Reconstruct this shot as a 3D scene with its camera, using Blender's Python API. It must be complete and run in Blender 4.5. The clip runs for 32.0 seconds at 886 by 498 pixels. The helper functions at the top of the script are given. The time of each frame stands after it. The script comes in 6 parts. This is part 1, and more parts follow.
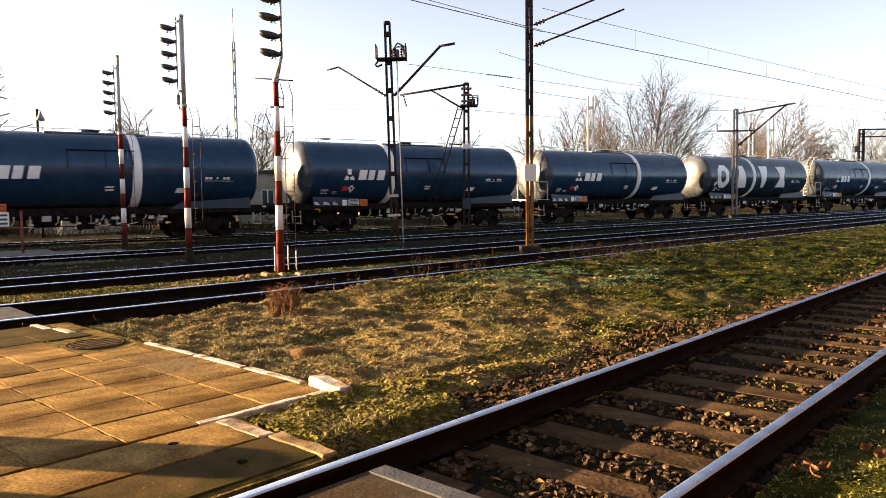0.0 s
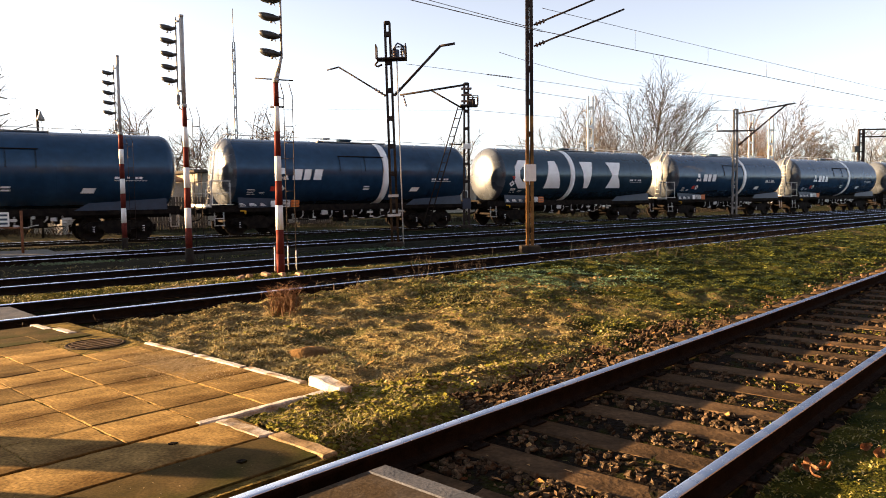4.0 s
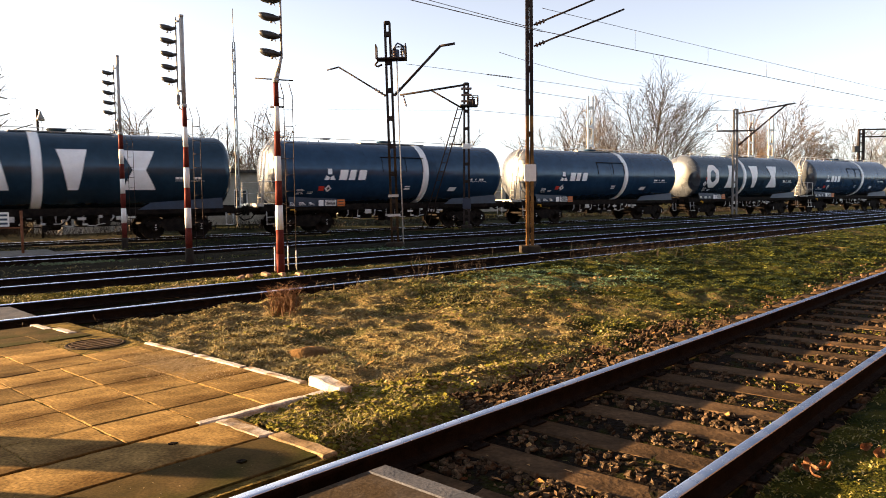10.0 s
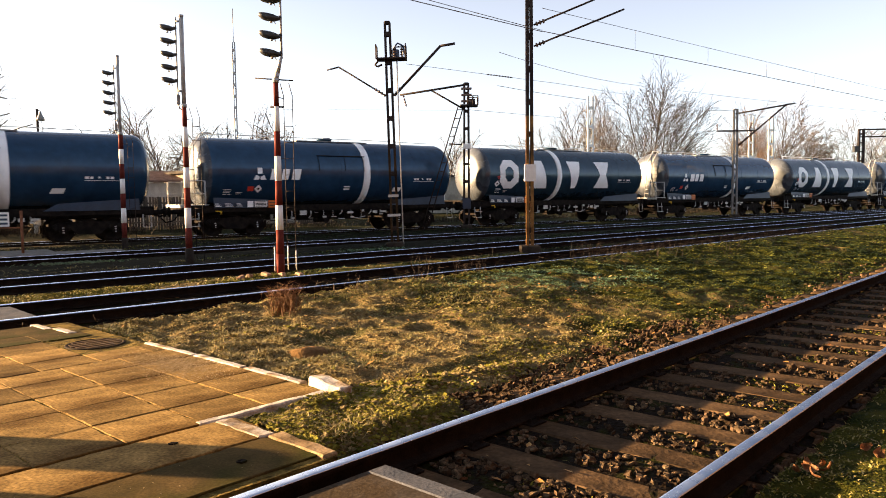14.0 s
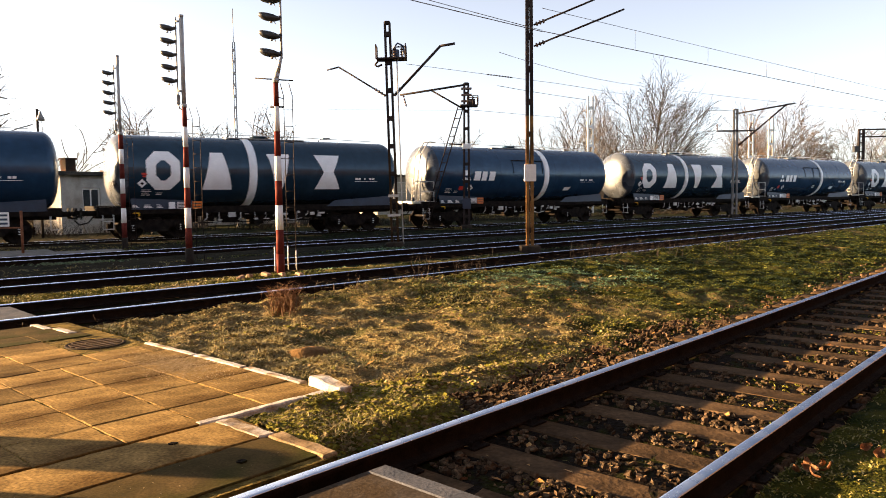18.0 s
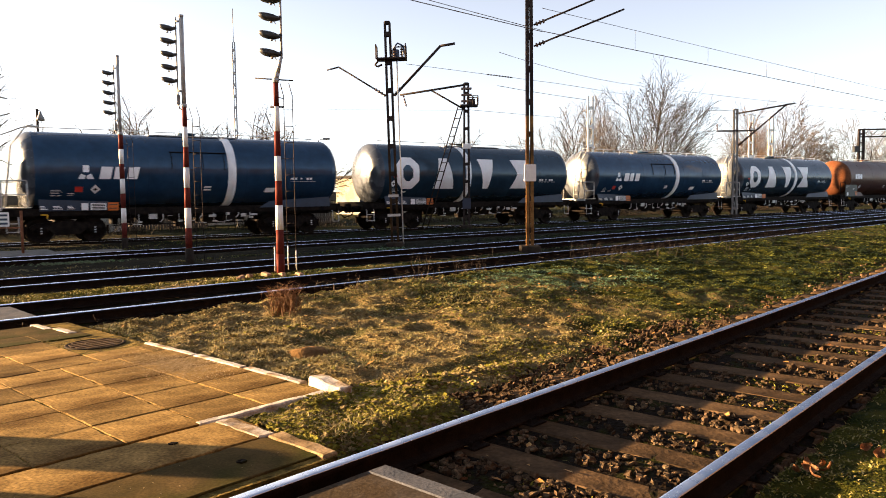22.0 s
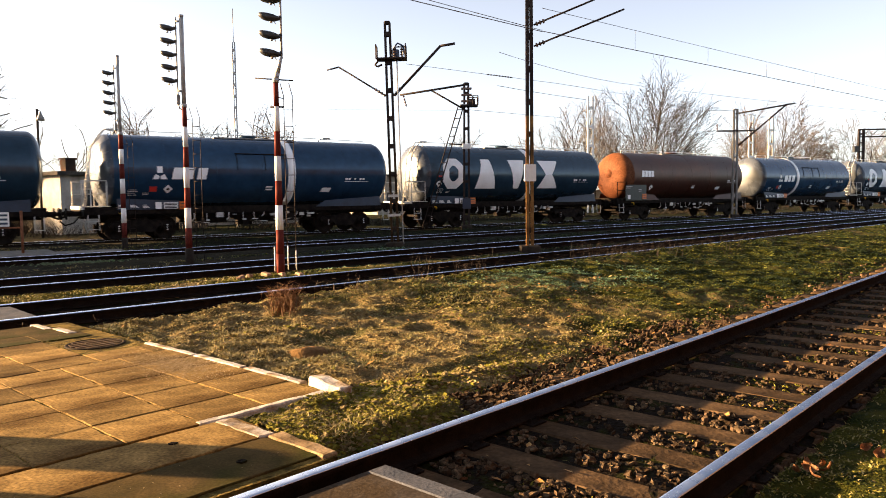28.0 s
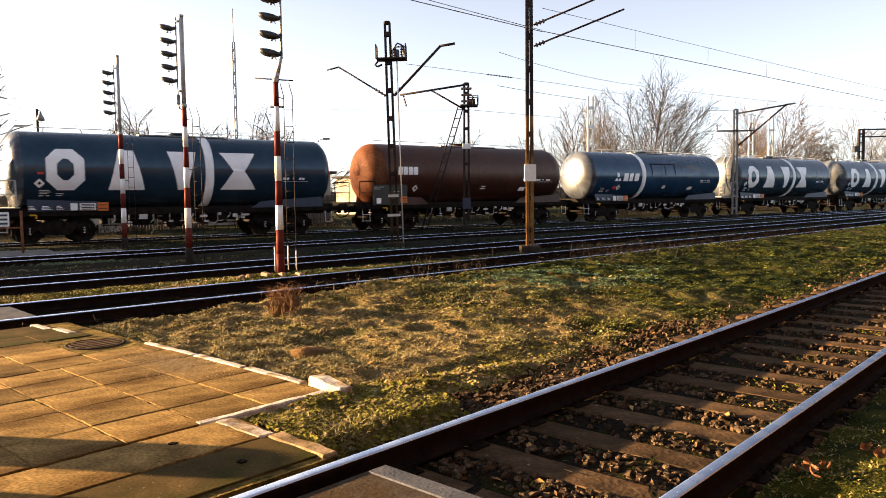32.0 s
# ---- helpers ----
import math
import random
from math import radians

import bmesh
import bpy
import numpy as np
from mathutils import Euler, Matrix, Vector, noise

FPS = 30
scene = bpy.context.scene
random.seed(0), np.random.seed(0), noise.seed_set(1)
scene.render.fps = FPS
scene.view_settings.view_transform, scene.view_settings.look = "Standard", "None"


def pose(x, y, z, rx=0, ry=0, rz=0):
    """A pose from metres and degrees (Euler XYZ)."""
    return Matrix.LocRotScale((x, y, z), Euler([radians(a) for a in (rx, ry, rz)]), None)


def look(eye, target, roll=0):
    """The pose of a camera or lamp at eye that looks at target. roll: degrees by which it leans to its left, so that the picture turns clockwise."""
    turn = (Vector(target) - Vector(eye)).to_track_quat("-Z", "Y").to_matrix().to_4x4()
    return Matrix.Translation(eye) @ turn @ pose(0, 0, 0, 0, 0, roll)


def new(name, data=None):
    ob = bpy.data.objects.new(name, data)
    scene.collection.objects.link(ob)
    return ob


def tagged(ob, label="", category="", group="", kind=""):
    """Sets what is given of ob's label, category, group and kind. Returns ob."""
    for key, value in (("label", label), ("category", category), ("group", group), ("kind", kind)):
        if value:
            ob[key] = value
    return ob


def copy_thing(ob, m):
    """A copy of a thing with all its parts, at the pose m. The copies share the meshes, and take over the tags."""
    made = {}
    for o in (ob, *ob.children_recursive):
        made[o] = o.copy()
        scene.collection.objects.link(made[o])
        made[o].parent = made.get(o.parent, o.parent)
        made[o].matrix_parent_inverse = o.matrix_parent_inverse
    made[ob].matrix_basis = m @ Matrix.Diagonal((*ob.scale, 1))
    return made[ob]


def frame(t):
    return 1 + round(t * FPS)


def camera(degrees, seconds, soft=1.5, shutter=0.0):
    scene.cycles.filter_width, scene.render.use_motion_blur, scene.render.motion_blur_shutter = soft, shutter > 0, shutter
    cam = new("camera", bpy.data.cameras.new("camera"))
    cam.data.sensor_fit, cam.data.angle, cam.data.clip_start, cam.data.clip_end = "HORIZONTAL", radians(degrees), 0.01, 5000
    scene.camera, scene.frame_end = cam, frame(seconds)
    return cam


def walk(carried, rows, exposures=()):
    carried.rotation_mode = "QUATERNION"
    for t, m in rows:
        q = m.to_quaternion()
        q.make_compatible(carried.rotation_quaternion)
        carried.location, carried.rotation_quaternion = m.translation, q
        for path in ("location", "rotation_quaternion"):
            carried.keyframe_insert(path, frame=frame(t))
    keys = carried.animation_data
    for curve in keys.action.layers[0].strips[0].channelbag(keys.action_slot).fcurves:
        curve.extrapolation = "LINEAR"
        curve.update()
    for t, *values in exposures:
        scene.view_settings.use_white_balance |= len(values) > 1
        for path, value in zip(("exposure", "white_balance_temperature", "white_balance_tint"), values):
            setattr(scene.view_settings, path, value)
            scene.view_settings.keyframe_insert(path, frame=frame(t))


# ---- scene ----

# ---- camera ----
cam = camera(61.6, 32.0, 0.9, 0.4)
EYE = (0.0, 0.0, 1.383)
AXIS_X, AXIS_Y = 0.5790, 0.8153      # heading of the lens in plan
TILT = math.tan(radians(4.003))
view = look(EYE, (AXIS_X * 10, AXIS_Y * 10, EYE[2] - 10 * TILT), -0.682)
walk(cam, [(0.0, view), (32.0, view)], [(0.0, 2.93, 7200, 14), (32.0, 2.93, 7200, 14)])

# ---- sky and sun ----
SUN_AZ = radians(135.0)      # plan angle towards the sun, from +x
SUN_EL = radians(9.8)
world = bpy.data.worlds.new("sky")
scene.world = world
world.use_nodes = True
nt = world.node_tree
sky = nt.nodes.new("ShaderNodeTexSky")
sky.sky_type = "NISHITA"
sky.sun_disc = False
sky.sun_elevation = SUN_EL
sky.sun_rotation = radians(90) - SUN_AZ
sky.air_density, sky.dust_density, sky.ozone_density = 0.55, 0.7, 1.0
pale = nt.nodes.new("ShaderNodeHueSaturation")      # thin white winter haze
pale.inputs["Saturation"].default_value = 0.6
nt.links.new(sky.outputs[0], pale.inputs["Color"])
nt.links.new(pale.outputs[0], nt.nodes["Background"].inputs[0])
nt.nodes["Background"].inputs[1].default_value = 0.053
sun = new("sun", bpy.data.lights.new("sun", "SUN"))
sun.data.energy = 5.0
sun.data.angle = radians(0.6)
sun.data.color = (1.0, 0.675, 0.365)
sun.matrix_world = look((math.cos(SUN_AZ) * 50, math.sin(SUN_AZ) * 50, math.tan(SUN_EL) * 50), (0, 0, 0))


# ---- materials ----
def mat(name, c1, c2, scale=8.0, rough=0.8, metal=0.0, bump=0.25, fine=60.0, rand=0.0, c3=None, coat=0.0, island=False, bd=0.02, fr=(0.65, 1.3)):
    """Two colours mixed by noise at two scales, a third in patches, bump and uneven gloss."""
    m = bpy.data.materials.new(name)
    m.use_nodes = True
    t = m.node_tree
    b = t.nodes["Principled BSDF"]
    co = t.nodes.new("ShaderNodeTexCoord")
    n1 = t.nodes.new("ShaderNodeTexNoise")
    n1.inputs["Scale"].default_value, n1.inputs["Detail"].default_value = scale, 6
    n2 = t.nodes.new("ShaderNodeTexNoise")
    n2.inputs["Scale"].default_value, n2.inputs["Detail"].default_value = fine, 4
    for n in (n1, n2):
        t.links.new(co.outputs["Object"], n.inputs["Vector"])
    r1 = t.nodes.new("ShaderNodeValToRGB")
    r1.color_ramp.elements[0].position, r1.color_ramp.elements[1].position = 0.35, 0.65
    r1.color_ramp.elements[0].color, r1.color_ramp.elements[1].color = (*c1, 1), (*c2, 1)
    t.links.new(n1.outputs["Fac"], r1.inputs[0])
    col = r1.outputs[0]
    if c3:
        n3 = t.nodes.new("ShaderNodeTexNoise")
        n3.inputs["Scale"].default_value, n3.inputs["Detail"].default_value = scale * 0.3, 5
        t.links.new(co.outputs["Object"], n3.inputs["Vector"])
        r3 = t.nodes.new("ShaderNodeValToRGB")
        r3.color_ramp.elements[0].position, r3.color_ramp.elements[1].position = 0.5, 0.62
        t.links.new(n3.outputs["Fac"], r3.inputs[0])
        mx3 = t.nodes.new("ShaderNodeMix")
        mx3.data_type = "RGBA"
        t.links.new(r3.outputs[0], mx3.inputs[0])
        t.links.new(col, mx3.inputs[6])
        mx3.inputs[7].default_value = (*c3, 1)
        col = mx3.outputs[2]
    r2 = t.nodes.new("ShaderNodeMapRange")
    r2.inputs[1].default_value, r2.inputs[2].default_value, r2.inputs[3].default_value, r2.inputs[4].default_value = 0.25, 0.75, *fr
    t.links.new(n2.outputs["Fac"], r2.inputs[0])
    fac = r2.outputs[0]
    if rand or island:
        src = t.nodes.new("ShaderNodeNewGeometry").outputs["Random Per Island"] if island else t.nodes.new("ShaderNodeObjectInfo").outputs["Random"]
        rr = t.nodes.new("ShaderNodeMapRange")
        rr.inputs[3].default_value, rr.inputs[4].default_value = 1 - (rand or 0.4), 1 + (rand or 0.4)
        t.links.new(src, rr.inputs[0])
        mu = t.nodes.new("ShaderNodeMath")
        mu.operation = "MULTIPLY"
        t.links.new(fac, mu.inputs[0])
        t.links.new(rr.outputs[0], mu.inputs[1])
        fac = mu.outputs[0]
    vm = t.nodes.new("ShaderNodeVectorMath")
    vm.operation = "SCALE"
    t.links.new(col, vm.inputs[0])
    t.links.new(fac, vm.inputs["Scale"])
    t.links.new(vm.outputs[0], b.inputs["Base Color"])
    rg = t.nodes.new("ShaderNodeMapRange")
    rg.inputs[3].default_value, rg.inputs[4].default_value = max(0.03, rough - 0.12), min(1, rough + 0.12)
    t.links.new(n1.outputs["Fac"], rg.inputs[0])
    t.links.new(rg.outputs[0], b.inputs["Roughness"])
    b.inputs["Metallic"].default_value = metal
    b.inputs["Specular IOR Level"].default_value = 0.5 if rough < 0.6 else 0.03
    b.inputs["Coat Weight"].default_value = coat
    if bump:
        bp = t.nodes.new("ShaderNodeBump")
        bp.inputs["Strength"].default_value, bp.inputs["Distance"].default_value = bump, bd
        t.links.new(n2.outputs["Fac"], bp.inputs["Height"])
        t.links.new(bp.outputs[0], b.inputs["Normal"])
    return m


def blades(name, cols, rough=0.7):
    """Leaf and grass colours, one for each island."""
    m = bpy.data.materials.new(name)
    m.use_nodes = True
    t = m.node_tree
    b = t.nodes["Principled BSDF"]
    ge = t.nodes.new("ShaderNodeNewGeometry")
    co = t.nodes.new("ShaderNodeTexCoord")
    no = t.nodes.new("ShaderNodeTexNoise")
    no.inputs["Scale"].default_value, no.inputs["Detail"].default_value = 0.9, 3
    t.links.new(co.outputs["Object"], no.inputs["Vector"])
    ad = t.nodes.new("ShaderNodeMath")
    ad.operation = "MULTIPLY_ADD"
    ad.inputs[1].default_value, ad.inputs[2].default_value = 0.32, -0.10
    sx = t.nodes.new("ShaderNodeSeparateXYZ")
    t.links.new(co.outputs["Object"], sx.inputs[0])
    ra = t.nodes.new("ShaderNodeMapRange")
    ra.inputs[1].default_value, ra.inputs[2].default_value, ra.inputs[3].default_value, ra.inputs[4].default_value = 3.6, 12.0, 0.2, -0.5
    t.links.new(sx.outputs[0], ra.inputs[0])
    a2 = t.nodes.new("ShaderNodeMath")
    t.links.new(ra.outputs[0], a2.inputs[0])
    t.links.new(ge.outputs["Random Per Island"], ad.inputs[0])
    sm = t.nodes.new("ShaderNodeMath")
    t.links.new(ad.outputs[0], sm.inputs[0])
    t.links.new(no.outputs["Fac"], sm.inputs[1])
    rp = t.nodes.new("ShaderNodeValToRGB")
    el = rp.color_ramp.elements
    while len(el) < len(cols):
        el.new(0.5)
    for i, c in enumerate(cols):
        el[i].position = 0.25 + 0.5 * i / (len(cols) - 1)
        el[i].color = (*c, 1)
    t.links.new(sm.outputs[0], a2.inputs[1])
    t.links.new(a2.outputs[0], rp.inputs[0])
    t.links.new(rp.outputs[0], b.inputs["Base Color"])
    b.inputs["Roughness"].default_value = rough
    b.inputs["Specular IOR Level"].default_value = 0.15
    return m


M = {
    "ground": None,
    "grass": blades("winter_grass", [(0.01431, 0.02683, 0.005365), (0.03577, 0.05008, 0.007154), (0.0939, 0.0939, 0.01521), (0.165, 0.148, 0.055), (0.225, 0.188, 0.085)]),
    "moss": blades("moss_tufts", [(0.02318, 0.03312, 0.003312), (0.04968, 0.0621, 0.004968), (0.1035, 0.1035, 0.00828), (0.1408, 0.1201, 0.0149)]),
    "mossy": blades("sunlit_moss", [(0.09, 0.088, 0.009), (0.045, 0.054, 0.005), (0.075, 0.08, 0.007), (0.11, 0.098, 0.016)]),
    "frosty": blades("frosty_grass", [(0.08, 0.15, 0.085), (0.13, 0.21, 0.12), (0.10, 0.17, 0.08), (0.14, 0.18, 0.10)]),
    "dead": blades("dead_stalks", [(0.012, 0.0075, 0.005), (0.021, 0.0125, 0.008), (0.036, 0.023, 0.014)]),
    # near-black bed: the shade between stones and sleepers is put into its colour
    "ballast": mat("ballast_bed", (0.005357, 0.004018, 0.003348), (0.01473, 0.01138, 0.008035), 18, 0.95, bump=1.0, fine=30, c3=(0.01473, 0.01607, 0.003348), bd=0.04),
    "stone": mat("ballast_stone", (0.022, 0.016, 0.0105), (0.085, 0.056, 0.034), 12, 0.9, bump=0.5, fine=70, rand=0.7, island=True),
    "onestone": mat("single_ballast_stone", (0.024, 0.018, 0.0115), (0.115, 0.080, 0.048), 1.2, 0.9, bump=0.5, fine=6, rand=0.5),
    "yellowmoss": mat("yellow_moss", (0.066, 0.066, 0.011), (0.215, 0.195, 0.036), 6, 0.95, bump=1.0, fine=90, rand=0.45, island=True, bd=0.03),
    "greenmoss": mat("green_moss", (0.034, 0.044, 0.012), (0.115, 0.122, 0.030), 6, 0.95, bump=1.0, fine=90, rand=0.5, island=True, bd=0.03),
    "litter": mat("matted_litter", (0.112, 0.089, 0.041), (0.315, 0.248, 0.118), 7, 0.95, bump=1.0, fine=90, rand=0.5, island=True, bd=0.03),
    "sleeper": mat("weathered_sleeper", (0.038, 0.025, 0.014), (0.094, 0.060, 0.033), 5, 0.85, bump=0.35, fine=30, rand=0.25),
    "rust": mat("rusty_rail_side", (0.009, 0.0065, 0.0055), (0.019, 0.0135, 0.0105), 9, 0.85, bump=0.4, fine=90),
    "railtop": mat("polished_rail_head", (0.46, 0.57, 0.74), (0.58, 0.68, 0.82), 4, 0.27, metal=1.0, bump=0, fr=(0.95, 1.05)),
    "slab": mat("concrete_slab", (0.13, 0.083, 0.029), (0.265, 0.172, 0.064), 4.5, 0.9, bump=0.12, fine=48, rand=0.38, c3=(0.095, 0.056, 0.018), bd=0.008, fr=(0.45, 1.5)),
    "mossslab": mat("mossy_slab", (0.04018, 0.0308, 0.01071), (0.08035, 0.05491, 0.0221), 4, 0.9, bump=0.15, fine=60, c3=(0.03348, 0.03348, 0.008035), bd=0.010),
    "joint": mat("mossy_joint", (0.04, 0.03, 0.009), (0.19, 0.135, 0.04), 9, 0.95, bump=0.9, fine=60),
    "white": mat("worn_white_paint", (0.384, 0.352, 0.304), (0.528, 0.504, 0.456), 14, 0.8, bump=0.5, fine=60, c3=(0.224, 0.168, 0.112), bd=0.012),
    "concrete": mat("old_concrete", (0.036, 0.030, 0.0245), (0.074, 0.064, 0.054), 5, 0.9, bump=0.15, fine=50, c3=(0.05, 0.036, 0.022)),
    "edgestone": mat("bare_edging_stone", (0.20, 0.14, 0.075), (0.34, 0.25, 0.15), 9, 0.9, bump=0.4, fine=70, c3=(0.14, 0.095, 0.05), bd=0.01),
    "palepanel": mat("pale_concrete", (0.1473, 0.1406, 0.1272), (0.2143, 0.2009, 0.1808), 5, 0.85, bump=0.4, fine=60),
    "greypanel": mat("cold_grey_concrete", (0.055, 0.063, 0.078), (0.095, 0.10, 0.115), 5, 0.8, bump=0.2, fine=60),
    "foot": mat("dark_concrete", (0.02344, 0.02009, 0.01808), (0.04687, 0.04018, 0.03348), 5, 0.9, bump=0.6, fine=60),
    "steel": mat("dark_mast_steel", (0.02344, 0.02009, 0.02009), (0.04687, 0.03683, 0.03348), 3, 0.65, metal=0.3, bump=0.2, fine=40),
    # lower mast legs: rust brightened, with their sunlit orange put into the colour
    "maststeel": mat("sunlit_rust_mast_steel", (0.11, 0.058, 0.023), (0.26, 0.145, 0.055), 2.5, 0.7, bump=0.3, fine=30, c3=(0.02678, 0.01875, 0.01339)),
    "oldmast": mat("stained_mast_steel", (0.02176, 0.0148, 0.009574), (0.06526, 0.03917, 0.01958), 3.5, 0.7, bump=0.3, fine=30, c3=(0.01524, 0.01219, 0.01088)),
    "galv": mat("grey_tube", (0.144, 0.144, 0.144), (0.216, 0.216, 0.2088), 6, 0.55, metal=0.2, bump=0.1, fine=50),
    "palegalv": mat("pale_grey_tube", (0.28, 0.28, 0.28), (0.40, 0.40, 0.39), 6, 0.5, metal=0.1, bump=0.1, fine=50),
    "red": mat("signal_red", (0.09, 0.019, 0.0155), (0.125, 0.028, 0.021), 5, 0.6, bump=0.1, fine=50),
    "signwhite": mat("sign_white", (0.68, 0.68, 0.67), (0.80, 0.80, 0.78), 5, 0.55, bump=0.03, fine=50, fr=(0.92, 1.06)),
    "hood": mat("hood_black", (0.0144, 0.01584, 0.01728), (0.0288, 0.03024, 0.0324), 8, 0.5, bump=0.05, fine=50),
    "tank": mat("navy_tank_paint", (0.0105, 0.0335, 0.070), (0.0145, 0.044, 0.089), 0.8, 0.22, bump=0.012, fine=3, fr=(0.8, 1.2)),
    "tealtank": mat("teal_black_tank_paint", (0.0110, 0.0280, 0.047), (0.0150, 0.0365, 0.060), 0.8, 0.22, bump=0.012, fine=3, fr=(0.8, 1.2)),
    "browntank": mat("red_brown_tank_paint", (0.032, 0.0105, 0.0078), (0.056, 0.0175, 0.011), 0.7, 0.42, bump=0.06, fine=6, c3=(0.025, 0.011, 0.008)),
    # front tank ends: paler than the shells, their sunlit look put into the colour
    "dome": mat("sunlit_dome_paint", (0.044, 0.054, 0.070), (0.076, 0.089, 0.11), 1.2, 0.28, bump=0.02, fine=10, c3=(0.022, 0.026, 0.032), coat=0.25, fr=(0.85, 1.15)),
    "browndome": mat("sunlit_brown_dome", (0.1152, 0.0432, 0.02016), (0.1555, 0.06336, 0.03168), 1.5, 0.6, bump=0.06, fine=10, c3=(0.08064, 0.0288, 0.0144)),
    "under": mat("dirty_underframe", (0.006696, 0.006026, 0.006026), (0.02009, 0.01607, 0.01339), 5, 0.75, bump=0.3, fine=40),
    "darkpanel": mat("dark_green_panel", (0.010, 0.017, 0.015), (0.018, 0.027, 0.023), 3, 0.5, bump=0.1, fine=30),
    "bluesill": mat("blue_sill", (0.009, 0.024, 0.052), (0.014, 0.033, 0.068), 3, 0.45, bump=0.1, fine=30),
    "mark": mat("white_marking", (0.78, 0.79, 0.80), (0.88, 0.89, 0.90), 2, 0.5, bump=0.01, fine=20, fr=(0.94, 1.05)),
    "orange": mat("orange_plate", (0.576, 0.1224, 0.0072), (0.6192, 0.1584, 0.0144), 6, 0.5, bump=0.03, fine=30),
    "redmark": mat("red_marking", (0.55, 0.03, 0.02), (0.6, 0.05, 0.03), 6, 0.5, bump=0.03, fine=30),
    "yellow": mat("yellow_hook", (0.6, 0.33, 0.03), (0.7, 0.4, 0.04), 6, 0.6, bump=0.1, fine=30),
    "light": mat("light_grey_steel", (0.3828, 0.3828, 0.3736), (0.5285, 0.5285, 0.5102), 6, 0.5, bump=0.1, fine=30),
    "wire": mat("copper_wire", (0.12, 0.12, 0.12), (0.19, 0.185, 0.18), 6, 0.6, bump=0),
    "porcelain": mat("brown_insulator", (0.08, 0.04, 0.025), (0.11, 0.06, 0.04), 9, 0.25, bump=0),
    "bark": mat("grey_bark", (0.02678, 0.02277, 0.02009), (0.05022, 0.04285, 0.03683), 6, 0.9, bump=0.6, fine=30),
    "twig": mat("twig_bark", (0.08, 0.07, 0.06), (0.13, 0.113, 0.098), 4, 0.9, bump=0),
    "darktwig": mat("dark_twig_bark", (0.030, 0.026, 0.023), (0.055, 0.048, 0.042), 4, 0.9, bump=0),
    "twigwarm": mat("reddish_twig_bark", (0.06261, 0.0444, 0.03131), (0.1024, 0.07114, 0.04838), 4, 0.9, bump=0),
    "plaster": mat("cream_plaster", (0.2678, 0.2462, 0.203), (0.3197, 0.2981, 0.2506), 2.5, 0.9, bump=0.3, fine=40, c3=(0.216, 0.1901, 0.1555)),
    "drabwall": mat("drab_plaster", (0.36, 0.34, 0.31), (0.48, 0.45, 0.41), 2.5, 0.9, bump=0.3, fine=40, c3=(0.28, 0.25, 0.21)),
    "roof": mat("tar_roof", (0.036, 0.0324, 0.0288), (0.072, 0.0648, 0.0576), 4, 0.9, bump=0.4, fine=30),
    "brick": mat("red_brick", (0.1584, 0.0648, 0.036), (0.2304, 0.1008, 0.0576), 9, 0.9, bump=0.4, fine=40),
    "wallbrick": mat("sooty_brick", (0.045, 0.024, 0.017), (0.085, 0.045, 0.03), 3, 0.9, bump=0.5, fine=25, c3=(0.03, 0.022, 0.018)),
    "palebrick": mat("pale_broken_brick", (0.26, 0.16, 0.10), (0.42, 0.29, 0.20), 9, 0.9, bump=0.4, fine=40),
    "brownstone": mat("brown_stone", (0.14, 0.0812, 0.0336), (0.238, 0.14, 0.0588), 7, 0.9, bump=0.6, fine=40, c3=(0.098, 0.063, 0.028)),
    "fadedroof": mat("faded_red_roof", (0.10, 0.062, 0.05), (0.18, 0.12, 0.10), 4, 0.9, bump=0.4, fine=30),
    "wood": mat("grey_boards", (0.06, 0.05, 0.042), (0.12, 0.10, 0.082), 5, 0.9, bump=0.4, fine=40, rand=0.25),
    "glass": mat("dark_window", (0.03, 0.035, 0.04), (0.05, 0.055, 0.06), 3, 0.1, bump=0),
    "russet": blades("russet_weeds", [(0.065, 0.028, 0.011), (0.10, 0.046, 0.018), (0.135, 0.068, 0.03)]),

    "sand": mat("pale_sand", (0.216, 0.1584, 0.0864), (0.3312, 0.252, 0.1512), 20, 0.95, bump=0.5, fine=90, island=True, rand=0.3),
    "leaf": blades("fallen_leaves", [(0.1584, 0.0648, 0.0216), (0.2592, 0.1224, 0.036), (0.3024, 0.1872, 0.072)]),
    "deadleaf": mat("dead_leaf", (0.16, 0.078, 0.04), (0.27, 0.145, 0.08), 30, 0.7, bump=0.3, fine=120, rand=0.2),
    "iron": mat("cast_iron", (0.0216, 0.01728, 0.01296), (0.0432, 0.0324, 0.0216), 9, 0.8, metal=0.0, bump=0.3, fine=60),
    "paleiron": mat("worn_iron_bar", (0.07, 0.048, 0.028), (0.12, 0.085, 0.05), 9, 0.6, bump=0.3, fine=60),
    "farwood": mat("far_woods", (0.0576, 0.0468, 0.036), (0.0936, 0.0756, 0.0576), 0.2, 0.95, bump=0),
}


